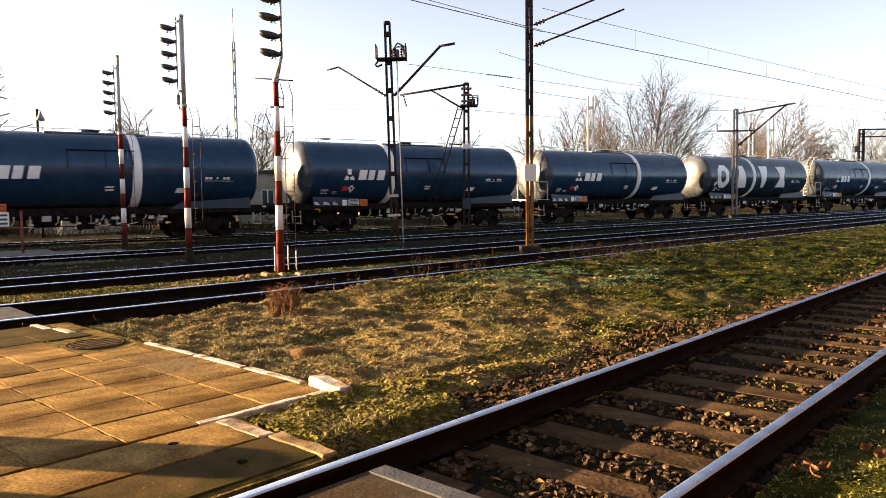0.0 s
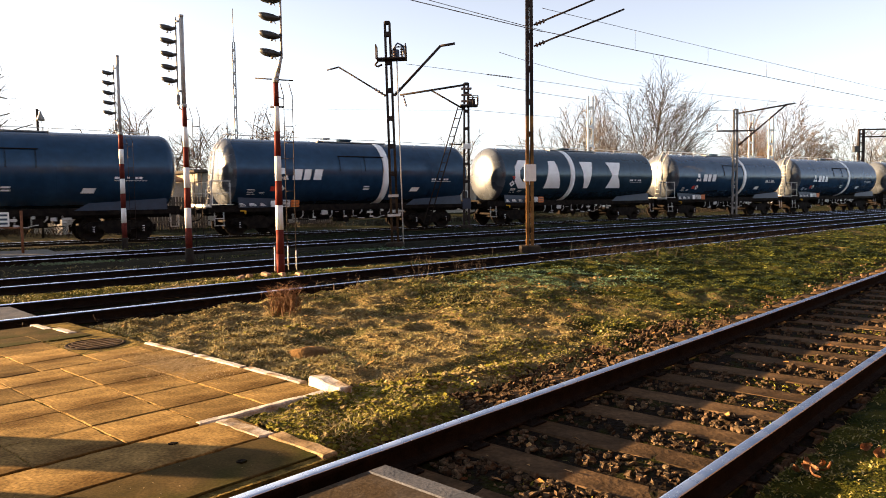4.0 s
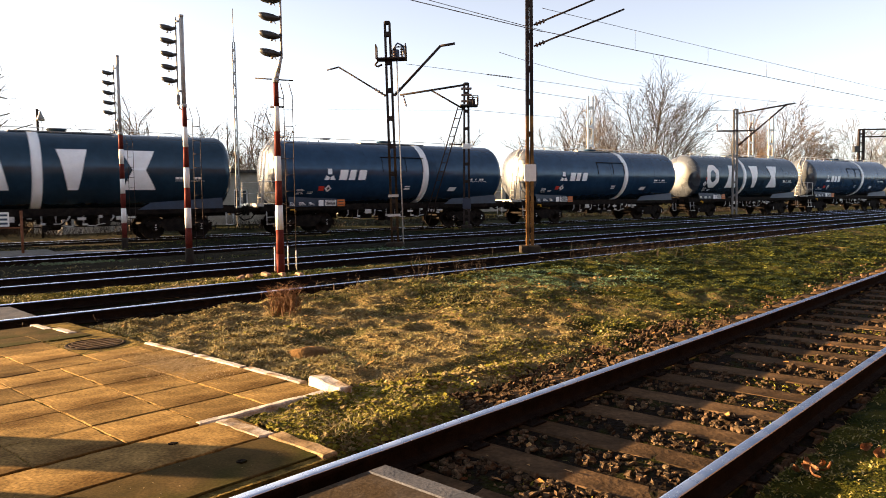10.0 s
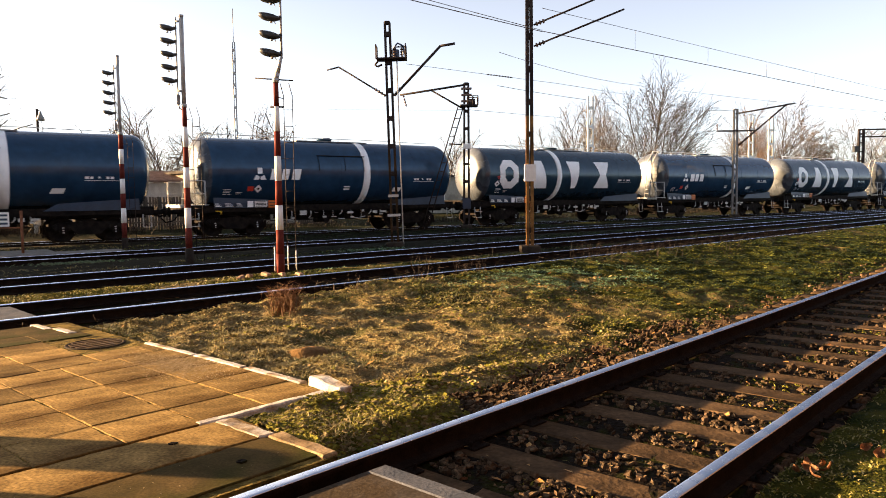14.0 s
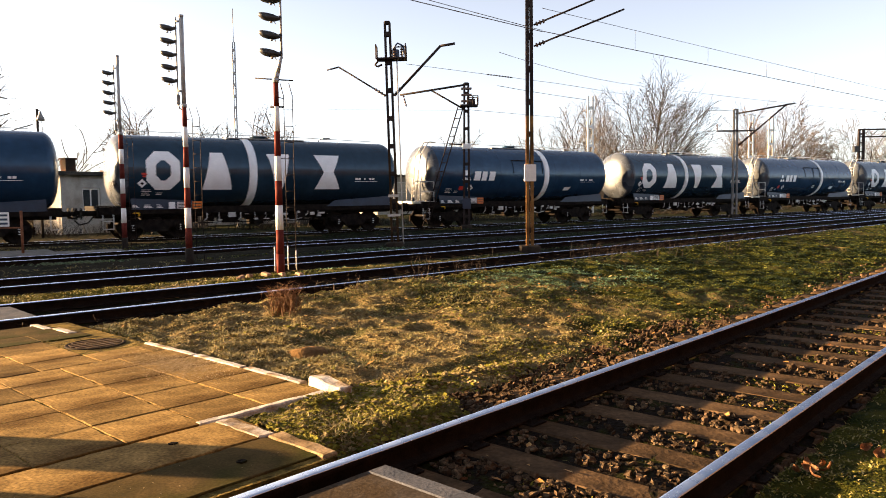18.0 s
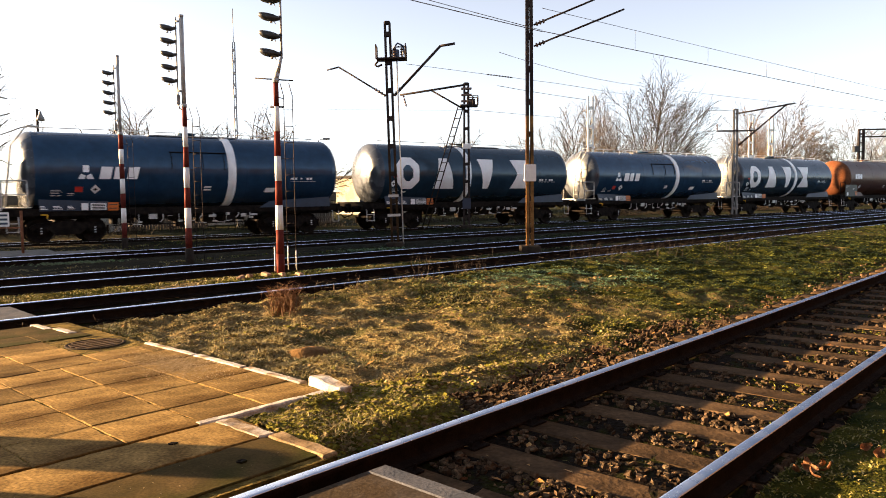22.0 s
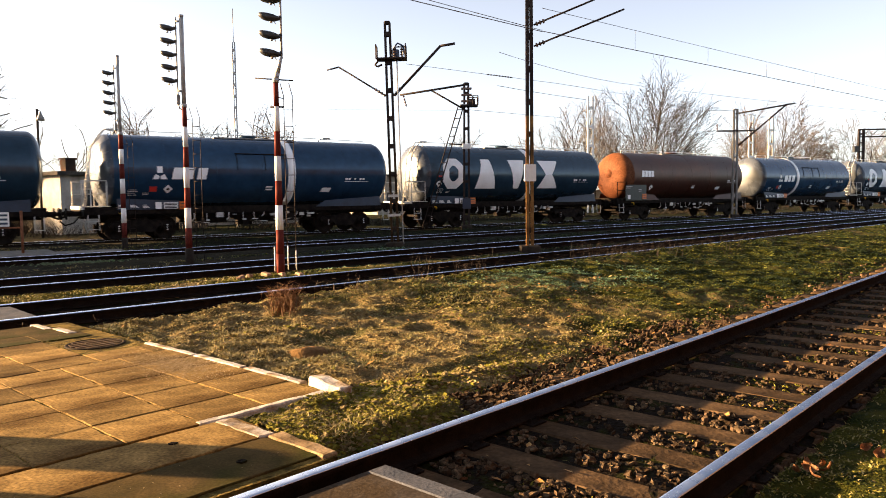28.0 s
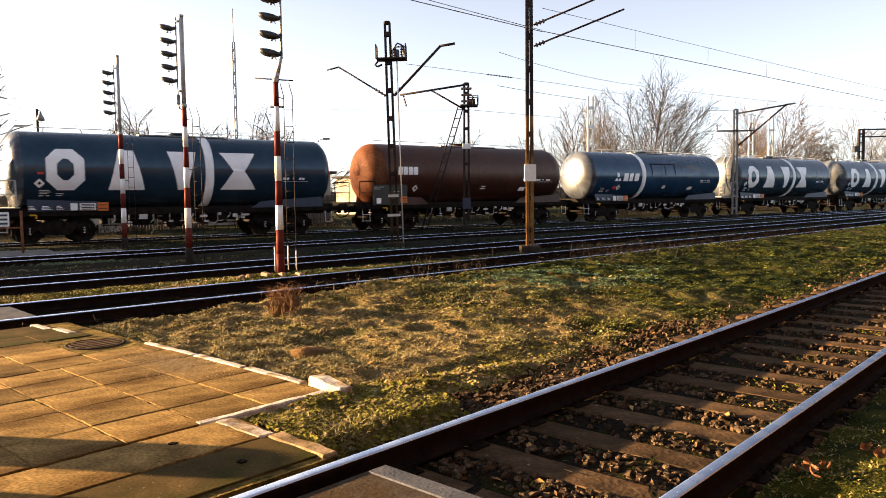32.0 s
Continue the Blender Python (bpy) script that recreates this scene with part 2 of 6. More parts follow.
def ground_material():
    """Straw and earth by the path, moss and grass further along, mixed by noise at three scales."""
    m = mat("earth_and_moss", (0.09, 0.066, 0.028), (0.29, 0.215, 0.094), 3.5, 0.95, bump=1.0, fine=45, bd=0.05, c3=(0.095, 0.085, 0.030))
    t = m.node_tree
    b = t.nodes["Principled BSDF"]
    old = b.inputs["Base Color"].links[0].from_socket
    co = t.nodes.new("ShaderNodeTexCoord")
    sx = t.nodes.new("ShaderNodeSeparateXYZ")
    t.links.new(co.outputs["Object"], sx.inputs[0])
    no = t.nodes.new("ShaderNodeTexNoise")
    no.inputs["Scale"].default_value, no.inputs["Detail"].default_value = 0.55, 6
    t.links.new(co.outputs["Object"], no.inputs["Vector"])
    ra = t.nodes.new("ShaderNodeMapRange")
    ra.inputs[1].default_value, ra.inputs[2].default_value, ra.inputs[3].default_value, ra.inputs[4].default_value = 3.2, 11.5, -0.22, 0.15
    t.links.new(sx.outputs[0], ra.inputs[0])
    ad = t.nodes.new("ShaderNodeMath")
    t.links.new(no.outputs["Fac"], ad.inputs[0])
    t.links.new(ra.outputs[0], ad.inputs[1])
    rp = t.nodes.new("ShaderNodeValToRGB")
    rp.color_ramp.elements[0].position, rp.color_ramp.elements[1].position = 0.42, 0.58
    across = t.nodes.new("ShaderNodeVectorMath")
    across.operation = "DOT_PRODUCT"
    across.inputs[1].default_value = (-math.sin(radians(12.2)), math.cos(radians(12.2)), 0)
    t.links.new(co.outputs["Object"], across.inputs[0])
    damp = t.nodes.new("ShaderNodeMapRange")
    damp.inputs[1].default_value, damp.inputs[2].default_value, damp.inputs[3].default_value, damp.inputs[4].default_value = 3.6, 4.5, 0.14, 0.0
    t.links.new(across.outputs["Value"], damp.inputs[0])
    ad2 = t.nodes.new("ShaderNodeMath")
    verge = t.nodes.new("ShaderNodeMapRange")
    verge.inputs[1].default_value, verge.inputs[2].default_value, verge.inputs[3].default_value, verge.inputs[4].default_value = 1.3, 1.6, 0.4, 0.0
    t.links.new(across.outputs["Value"], verge.inputs[0])
    ad3 = t.nodes.new("ShaderNodeMath")
    t.links.new(damp.outputs[0], ad3.inputs[0])
    t.links.new(verge.outputs[0], ad3.inputs[1])
    t.links.new(ad.outputs[0], ad2.inputs[0])
    t.links.new(ad3.outputs[0], ad2.inputs[1])
    t.links.new(ad2.outputs[0], rp.inputs[0])
    gr = t.nodes.new("ShaderNodeTexNoise")
    gr.inputs["Scale"].default_value, gr.inputs["Detail"].default_value = 5, 6
    t.links.new(co.outputs["Object"], gr.inputs["Vector"])
    rg = t.nodes.new("ShaderNodeValToRGB")
    e = rg.color_ramp.elements
    e[0].position, e[0].color = 0.35, (0.011, 0.017, 0.003, 1)
    e[1].position, e[1].color = 0.62, (0.045, 0.046, 0.007, 1)
    t.links.new(gr.outputs["Fac"], rg.inputs[0])
    mx = t.nodes.new("ShaderNodeMix")
    mx.data_type = "RGBA"
    t.links.new(rp.outputs[0], mx.inputs[0])
    t.links.new(old, mx.inputs[6])
    t.links.new(rg.outputs[0], mx.inputs[7])
    # cinders between the far tracks, darkened further with the train's shade in their colour
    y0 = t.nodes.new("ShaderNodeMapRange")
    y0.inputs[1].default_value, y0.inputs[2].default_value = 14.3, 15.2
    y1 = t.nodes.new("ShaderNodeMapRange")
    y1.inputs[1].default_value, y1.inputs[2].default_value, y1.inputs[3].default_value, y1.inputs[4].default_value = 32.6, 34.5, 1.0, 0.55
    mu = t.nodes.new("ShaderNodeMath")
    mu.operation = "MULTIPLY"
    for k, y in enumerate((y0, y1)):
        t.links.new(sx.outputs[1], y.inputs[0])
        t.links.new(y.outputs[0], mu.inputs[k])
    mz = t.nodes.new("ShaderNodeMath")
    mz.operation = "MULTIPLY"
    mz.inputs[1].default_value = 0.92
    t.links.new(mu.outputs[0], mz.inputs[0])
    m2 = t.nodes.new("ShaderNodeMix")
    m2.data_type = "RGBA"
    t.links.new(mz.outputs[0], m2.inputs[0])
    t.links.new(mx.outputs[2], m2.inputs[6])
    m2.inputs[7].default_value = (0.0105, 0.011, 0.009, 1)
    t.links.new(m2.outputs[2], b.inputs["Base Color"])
    return m


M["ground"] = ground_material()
for key, tint in (("tank", (0.55, 0.78, 1.0, 1)), ("tealtank", (0.6, 0.82, 1.0, 1)), ("browntank", (1.0, 0.75, 0.62, 1)), ("dome", (0.8, 0.9, 1.0, 1))):
    M[key].node_tree.nodes["Principled BSDF"].inputs["Specular Tint"].default_value = tint
M["tank"].node_tree.nodes["Principled BSDF"].inputs["Specular IOR Level"].default_value = 0.5


# ---- mesh helpers ----
def part(name, bm, material, parent=None, label="", m=None, smooth=False):
    me = bpy.data.meshes.new(name)
    if smooth:
        for f in bm.faces:
            f.smooth = True
    bm.normal_update()
    bm.to_mesh(me)
    bm.free()
    mats = material if isinstance(material, (list, tuple)) else [material]
    for k in mats:
        me.materials.append(M[k])
    ob = new(name, me)
    if parent:
        ob.parent = parent
    if m:
        ob.matrix_basis = m
    if label:
        ob["label"] = label
    return ob


def thing(name, m, label, category, group="", kind=""):
    ob = new(name)
    ob.empty_display_size = 0.2
    ob.matrix_basis = m
    return tagged(ob, label, category, group, kind)


def box(bm, x0, y0, z0, x1, y1, z1, bev=0.0, m=None, mi=0):
    g = bmesh.ops.create_cube(bm, size=1)
    vs = g["verts"]
    for v in vs:
        v.co = Vector(((x0 + x1) / 2 + v.co.x * (x1 - x0), (y0 + y1) / 2 + v.co.y * (y1 - y0), (z0 + z1) / 2 + v.co.z * (z1 - z0)))
    if bev:
        r = bmesh.ops.bevel(bm, geom=list({e for v in vs for e in v.link_edges}), offset=bev, segments=1, affect="EDGES")
        vs = list({v for f in r["faces"] for v in f.verts} | {v for v in vs if v.is_valid})
    if m:
        for v in vs:
            v.co = m @ v.co
    if mi:
        for f in {f for v in vs for f in v.link_faces}:
            f.material_index = mi
    return vs


def tube(bm, p, q, r, n=8, r2=None, cap=True, mi=0):
    """A round bar from p to q."""
    p, q = Vector(p), Vector(q)
    d = q - p
    if d.length < 1e-6:
        return
    w = d.to_track_quat("Z", "Y").to_matrix()
    r2 = r if r2 is None else r2
    a, b = [], []
    for i in range(n):
        c = Vector((math.cos(2 * math.pi * i / n), math.sin(2 * math.pi * i / n), 0))
        a.append(bm.verts.new(p + w @ (c * r)))
        b.append(bm.verts.new(q + w @ (c * r2)))
    fs = []
    for i in range(n):
        j = (i + 1) % n
        f = bm.faces.new((a[i], a[j], b[j], b[i]))
        f.smooth = n > 5
        fs.append(f)
    if cap:
        fs += [bm.faces.new(a[::-1]), bm.faces.new(b)]
    for f in fs:
        f.material_index = mi


def path_tube(bm, pts, r, n=6):
    for p, q in zip(pts, pts[1:]):
        tube(bm, p, q, r, n)


def lathe(bm, prof, axis="x", n=48, mi=0, caps=True):
    """Turns a profile of (along, radius) round an axis."""
    rings = []
    for a, r in prof:
        ring = []
        for i in range(n):
            c, s = math.cos(2 * math.pi * i / n), math.sin(2 * math.pi * i / n)
            co = (a, r * c, r * s) if axis == "x" else ((r * c, a, r * s) if axis == "y" else (r * c, r * s, a))
            ring.append(bm.verts.new(co))
        rings.append(ring)
    for u, v in zip(rings, rings[1:]):
        for i in range(n):
            j = (i + 1) % n
            f = bm.faces.new((u[i], v[i], v[j], u[j]) if axis != "y" else (u[i], u[j], v[j], v[i]))
            f.smooth = True
            f.material_index = mi
    for ring, flip in ((rings[0], False), (rings[-1], True)):
        if caps and (ring[0].co - ring[n // 2].co).length > 1e-3:
            f = bm.faces.new(ring[::-1] if flip else ring)
            f.material_index = mi
    return [v for r in rings for v in r]


def BM():
    return bmesh.new()


def mesh_from(name, verts, faces, material, smooth=False):
    me = bpy.data.meshes.new(name)
    me.from_pydata([tuple(v) for v in verts], [], faces)
    for k in (material if isinstance(material, (list, tuple)) else [material]):
        me.materials.append(M[k])
    if smooth:
        me.polygons.foreach_set("use_smooth", [True] * len(me.polygons))
    return me


# ---- plan: each track by the offset of its centre line from the camera's plan point, its turn and level ----
G = 1.507
N_TURN = radians(12.2)
TRACKS = {   # offset of the right rail, turn in degrees, level of the rail head, from, to along it
    "near": (1.486, 12.2, 0.0, -14.0, 120.0),
    "second": (9.85, 8.55, 0.0, -14.0, 130.0),
    "third": (14.25, 7.9, -0.05, -14.0, 120.0),
    "fourth": (21.35, 5.1, -0.10, -14.0, 150.0),
    "train": (30.89, 0.0, -0.15, -60.0, 260.0),
}


def track_pose(name):
    off, turn, z, a, b = TRACKS[name]
    t = radians(turn)
    return Matrix.Translation((-math.sin(t) * (off + G / 2), math.cos(t) * (off + G / 2), z)) @ Matrix.Rotation(t, 4, "Z")


def in_track(name, x, y):
    """Along and across the track's centre line."""
    off, turn, z, a, b = TRACKS[name]
    t = radians(turn)
    return x * math.cos(t) + y * math.sin(t), -x * math.sin(t) + y * math.cos(t) - off - G / 2


NEAR_M = Matrix.Rotation(N_TURN, 4, "Z")      # plan axes of the platform: a along the near track, b across


def ab(x, y):
    return x * math.cos(N_TURN) + y * math.sin(N_TURN), -x * math.sin(N_TURN) + y * math.cos(N_TURN)


# ---- ground ----
def ground_z(x, y):
    a, b = ab(x, y)
    v = Vector((x, y, 0.3))
    n1 = noise.noise(v * 0.55) * 0.04 + noise.noise(v * 1.7) * 0.045 + noise.noise(v * 4.1) * 0.05 + noise.noise(v * 9.0) * 0.028
    far = max(0.0, min(1.0, (math.hypot(x, y) - 30) / 60))
    dn = in_track("near", x, y)[1]
    d2 = in_track("second", x, y)[1]
    da = min(abs(in_track(k, x, y)[1]) for k in TRACKS)
    z = -0.13 - 0.03 * max(0, min(1, (y - 14) / 12))
    bed = max(0.0, min(1.0, (1.75 - da) / 0.5))
    if dn > 0 and d2 < 0:
        t = max(0, min(1, (dn - 1.6) / (dn - d2 - 3.4)))
        k = max(0, min(1, (a - 4.0) / 4.0))
        z = (-0.13 + 0.05 * t) * (1 - k) + (-0.22 + 0.31 * t) * k
    z = z * (1 - bed) + (-0.235) * bed
    n1 *= (1 - bed) * (1 - far) * (1 if d2 < 0 else 0.4)
    if dn < -0.82 and a > 2.7:
        w = max(0, min(1, (-0.82 - dn) / 0.12))
        z = z * (1 - w) + (-0.145 + 0.085 * max(0, min(1, (-0.95 - dn) / 0.5))) * w
        n1 = (noise.noise(v * 4.1) * 0.03 + noise.noise(v * 9.0) * 0.02) * w * (1 - far)
    if a < 3.5 and 4.2 < b < 9.3:
        z, n1 = -0.22, 0
    elif a < 3.9 and 2.9 < b < 4.3:
        w = max(0, min(1, (b - 3.15) / 0.3))
        z = -0.20 + 0.15 * w if a > 2.6 else -0.26
        n1 *= 0.7 if a > 2.6 else 0
    elif a < 2.8 and b < 3.4:
        z, n1 = -0.26, 0
    return z + n1


def axis_lines(lo, hi, step, reach):
    v = list(np.arange(lo, hi, step))
    s, w = step, hi
    while w < reach:
        s *= 1.35
        w += s
        v.append(w)
    s, w, left = step, lo, []
    while w > -reach:
        s *= 1.35
        w -= s
        left.append(w)
    return left[::-1] + v


gx, gy = axis_lines(1.0, 20.0, 0.085, 2500), axis_lines(0.0, 15.0, 0.085, 2500)
gv = [(x, y, ground_z(x, y)) for y in gy for x in gx]
nx = len(gx)
gf = [(j * nx + i, j * nx + i + 1, (j + 1) * nx + i + 1, (j + 1) * nx + i) for j in range(len(gy) - 1) for i in range(nx - 1)]
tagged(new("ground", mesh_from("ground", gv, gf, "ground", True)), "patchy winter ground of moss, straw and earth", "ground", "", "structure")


# ---- tracks ----
def rail_mesh(length_from, length_to):
    """A flat-bottomed rail, its head's top at z = 0."""
    prof = [(-0.0625, -0.149), (0.0625, -0.149), (0.0625, -0.137), (0.012, -0.120), (0.008, -0.105), (0.008, -0.045), (0.034, -0.036), (0.0355, -0.018), (0.034, -0.009), (0.029, -0.0025), (0.018, 0.0), (-0.018, 0.0),
            (-0.029, -0.0025), (-0.034, -0.009), (-0.0355, -0.018), (-0.034, -0.036), (-0.008, -0.045), (-0.008, -0.105), (-0.012, -0.120), (-0.0625, -0.137)]
    bm = BM()
    ends = []
    for a in (length_from, length_to):
        ends.append([bm.verts.new((a, y, z)) for y, z in prof])
    k = len(prof)
    for i in range(k):
        j = (i + 1) % k
        f = bm.faces.new((ends[0][i], ends[1][i], ends[1][j], ends[0][j]))
        f.material_index = 1 if 8 <= i <= 12 else 0
        f.smooth = 7 <= i <= 13
    bm.faces.new(ends[0][::-1])
    bm.faces.new(ends[1])
    bmesh.ops.recalc_face_normals(bm, faces=bm.faces)
    return bm


def bed_mesh(name, a0, a1, half, z):
    vs, fs = [], []
    cols = 15
    xs = list(np.arange(a0, a1, 0.5 if name == "near" else 1.0))
    for a in xs:
        for c in range(cols):
            t = c / (cols - 1) * 2 - 1
            e = abs(t) ** 6
            vs.append((a, t * half, z - 0.14 * e + 0.02 * noise.noise(Vector((a * 2.3, t * 5, z)))))
    for i in range(len(xs) - 1):
        for c in range(cols - 1):
            fs.append((i * cols + c, (i + 1) * cols + c, (i + 1) * cols + c + 1, i * cols + c + 1))
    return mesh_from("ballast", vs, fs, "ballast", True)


def sleeper_mesh():
    bm = BM()
    box(bm, -0.125, -1.3, -0.15, 0.125, 1.3, 0.0, 0.014)
    for y in (-G / 2, G / 2):
        box(bm, -0.075, y - 0.15, 0.0, 0.075, y + 0.15, 0.012, 0.0, None, 1)
        for dx in (-0.05, 0.05):
            for dy in (-0.1, 0.1):
                tube(bm, (dx, y + dy, 0.01), (dx, y + dy, 0.045), 0.013, 5, None, True, 1)
    return bm


sleeper_data = None
for key, words in (("near", "straight track with polished rails on worn brown sleepers and stones"), ("second", "bright-railed track with dark rusty rail sides"),
                   ("third", "track lying in the shade of the train"), ("fourth", "shaded track beside the signals"), ("train", "track on which the tank train rolls")):
    off, turn, z, a0, a1 = TRACKS[key]
    tr = thing("railway_track", track_pose(key), words, "track", "parallel station tracks", "structure")
    if key == "near":
        near_track = tr
    for side in (-1, 1):
        ob = part("rail", rail_mesh(a0, a1), ["rust", "railtop"], tr, "rusty rail with a polished head", Matrix.Translation((0, side * G / 2, 0)))
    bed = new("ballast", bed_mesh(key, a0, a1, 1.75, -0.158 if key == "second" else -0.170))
    bed.parent = tr
    bed["kind"] = "stuff"
    if key in ("near", "second"):
        if sleeper_data is None:
            first = part("sleeper", sleeper_mesh(), ["sleeper", "rust"], tr)
            sleeper_data = first.data
            first.matrix_basis = Matrix.Translation((2.86, 0, -0.161))
        s = 2.86 + 0.6 if key == "near" else 1.0
        rnd = random.Random(3)
        while s < (60 if key == "near" else 45):
            ob = new("sleeper", sleeper_data)
            ob.parent = tr
            ob.matrix_basis = pose(s + rnd.uniform(-0.02, 0.02), rnd.uniform(-0.02, 0.02), -0.161, 0, 0, rnd.uniform(-0.6, 0.6))
            s += 0.6
    else:
        bm = BM()
        s = -12.0
        while s < 90:
            box(bm, s - 0.125, -1.3, -0.30, s + 0.125, 1.3, -0.161)
            s += 0.6
        part("sleepers", bm, "sleeper", tr)["kind"] = "stuff"


# ---- tank wagons ----
R_TANK, Z_TANK = 1.45, 2.70
RIM_A, RIM_B = -5.5, 6.3


def on_tank(u, z, lift=0.006):
    s = max(-1, min(1, (z - Z_TANK) / R_TANK))
    r = R_TANK + lift
    return Vector((u, -r * math.sqrt(1 - s * s), Z_TANK + r * s))


def painted(name, polys, material, parent, label="", lift=0.011):
    """Flat shapes in (along, height), wrapped on the tank's near side."""
    bm = BM()
    for poly in polys:
        bm.faces.new([bm.verts.new((u, 0, z)) for u, z in poly])
    zs = [v.co.z for v in bm.verts]
    k = max(1, int((max(zs) - min(zs)) / 0.12))
    for i in range(1, k):
        zc = min(zs) + (max(zs) - min(zs)) * i / k
        bmesh.ops.bisect_plane(bm, geom=bm.verts[:] + bm.edges[:] + bm.faces[:], plane_co=(0, 0, zc), plane_no=(0, 0, 1))
    for v in bm.verts:
        v.co = on_tank(v.co.x, v.co.z, lift)
    return part(name, bm, material, parent, label, None, True)


def rect(u0, z0, u1, z1, lean=0.0):
    return [(u0, z0), (u1, z0), (u1 + lean, z1), (u0 + lean, z1)]


def octagon_ring(u0, z0, u1, z1, w):
    c = 0.28 * (u1 - u0)
    out = [(u0 + c, z0), (u1 - c, z0), (u1, z0 + c), (u1, z1 - c), (u1 - c, z1), (u0 + c, z1), (u0, z1 - c), (u0, z0 + c)]
    k = 0.55 * c
    x0, y0, x1, y1 = u0 + w, z0 + w, u1 - w, z1 - w
    inn = [(x0 + k, y0), (x1 - k, y0), (x1, y0 + k), (x1, y1 - k), (x1 - k, y1), (x0 + k, y1), (x0, y1 - k), (x0, y0 + k)]
    return [[out[i], out[(i + 1) % 8], inn[(i + 1) % 8], inn[i]] for i in range(8)]


def big_shapes(wagon, us):
    """Four large white plain shapes along the tank."""
    z0, z1 = 1.95, 3.45
    (g0, g1), (a0, a1), (t0, t1), (x0, x1) = us
    painted("marking", octagon_ring(g0, z0, g1, z1, 0.36), "mark", wagon, "large white painted octagon")
    m, w = (a0 + a1) / 2, (a1 - a0) / 2
    painted("marking", [[(a0, z0), (a1, z0), (m + 0.42 * w, z1), (m - 0.42 * w, z1)]], "mark", wagon, "large white painted trapezoid")
    m = (t0 + t1) / 2
    painted("marking", [[(m - 0.17, z0), (m + 0.17, z0), (t1 - 0.12, z1 - 0.42), (t1, z1), (t0, z1), (t0 + 0.12, z1 - 0.42)]], "mark", wagon, "large white painted wedge")
    m, h = (x0 + x1) / 2, (z0 + z1) / 2
    painted("marking", [[(x0, z0), (x1, z0), (m + 0.24, h), (m - 0.24, h)], [(m - 0.24, h), (m + 0.24, h), (x1, z1), (x0, z1)]], "mark", wagon, "large white painted hourglass")


def small_emblem(wagon, u):
    """A small three-part emblem and three slanted blocks."""
    z = 2.36
    painted("emblem", [[(u + 0.0, z), (u + 0.22, z), (u + 0.27, z + 0.12), (u + 0.1, z + 0.2)], [(u + 0.3, z), (u + 0.55, z), (u + 0.45, z + 0.2), (u + 0.3, z + 0.12)],
                       [(u + 0.17, z + 0.25), (u + 0.38, z + 0.25), (u + 0.38, z + 0.5), (u + 0.17, z + 0.5)]], "mark", wagon, "white three-part emblem")
    u += 0.72
    for k, wd in ((0.0, 0.40), (0.50, 0.32), (0.98, 0.38)):
        painted("marking", [rect(u + k, z, u + k + wd, z + 0.46, 0.1)], "mark", wagon, "white slanted block")


def plate(name, wagon, u0, z0, u1, z1, material, bars=0, label="", y=-1.36):
    bm = BM()
    box(bm, u0, y - 0.012, z0, u1, y, z1, 0.004)
    for i in range(bars):
        z = z1 - (i + 0.7) * (z1 - z0) / (bars + 0.4)
        box(bm, u0 + 0.04, y - 0.018, z - 0.018, u1 - 0.04, y - 0.013, z + 0.018, 0, None, 1)
    part(name, bm, [material, "hood"], wagon, label)


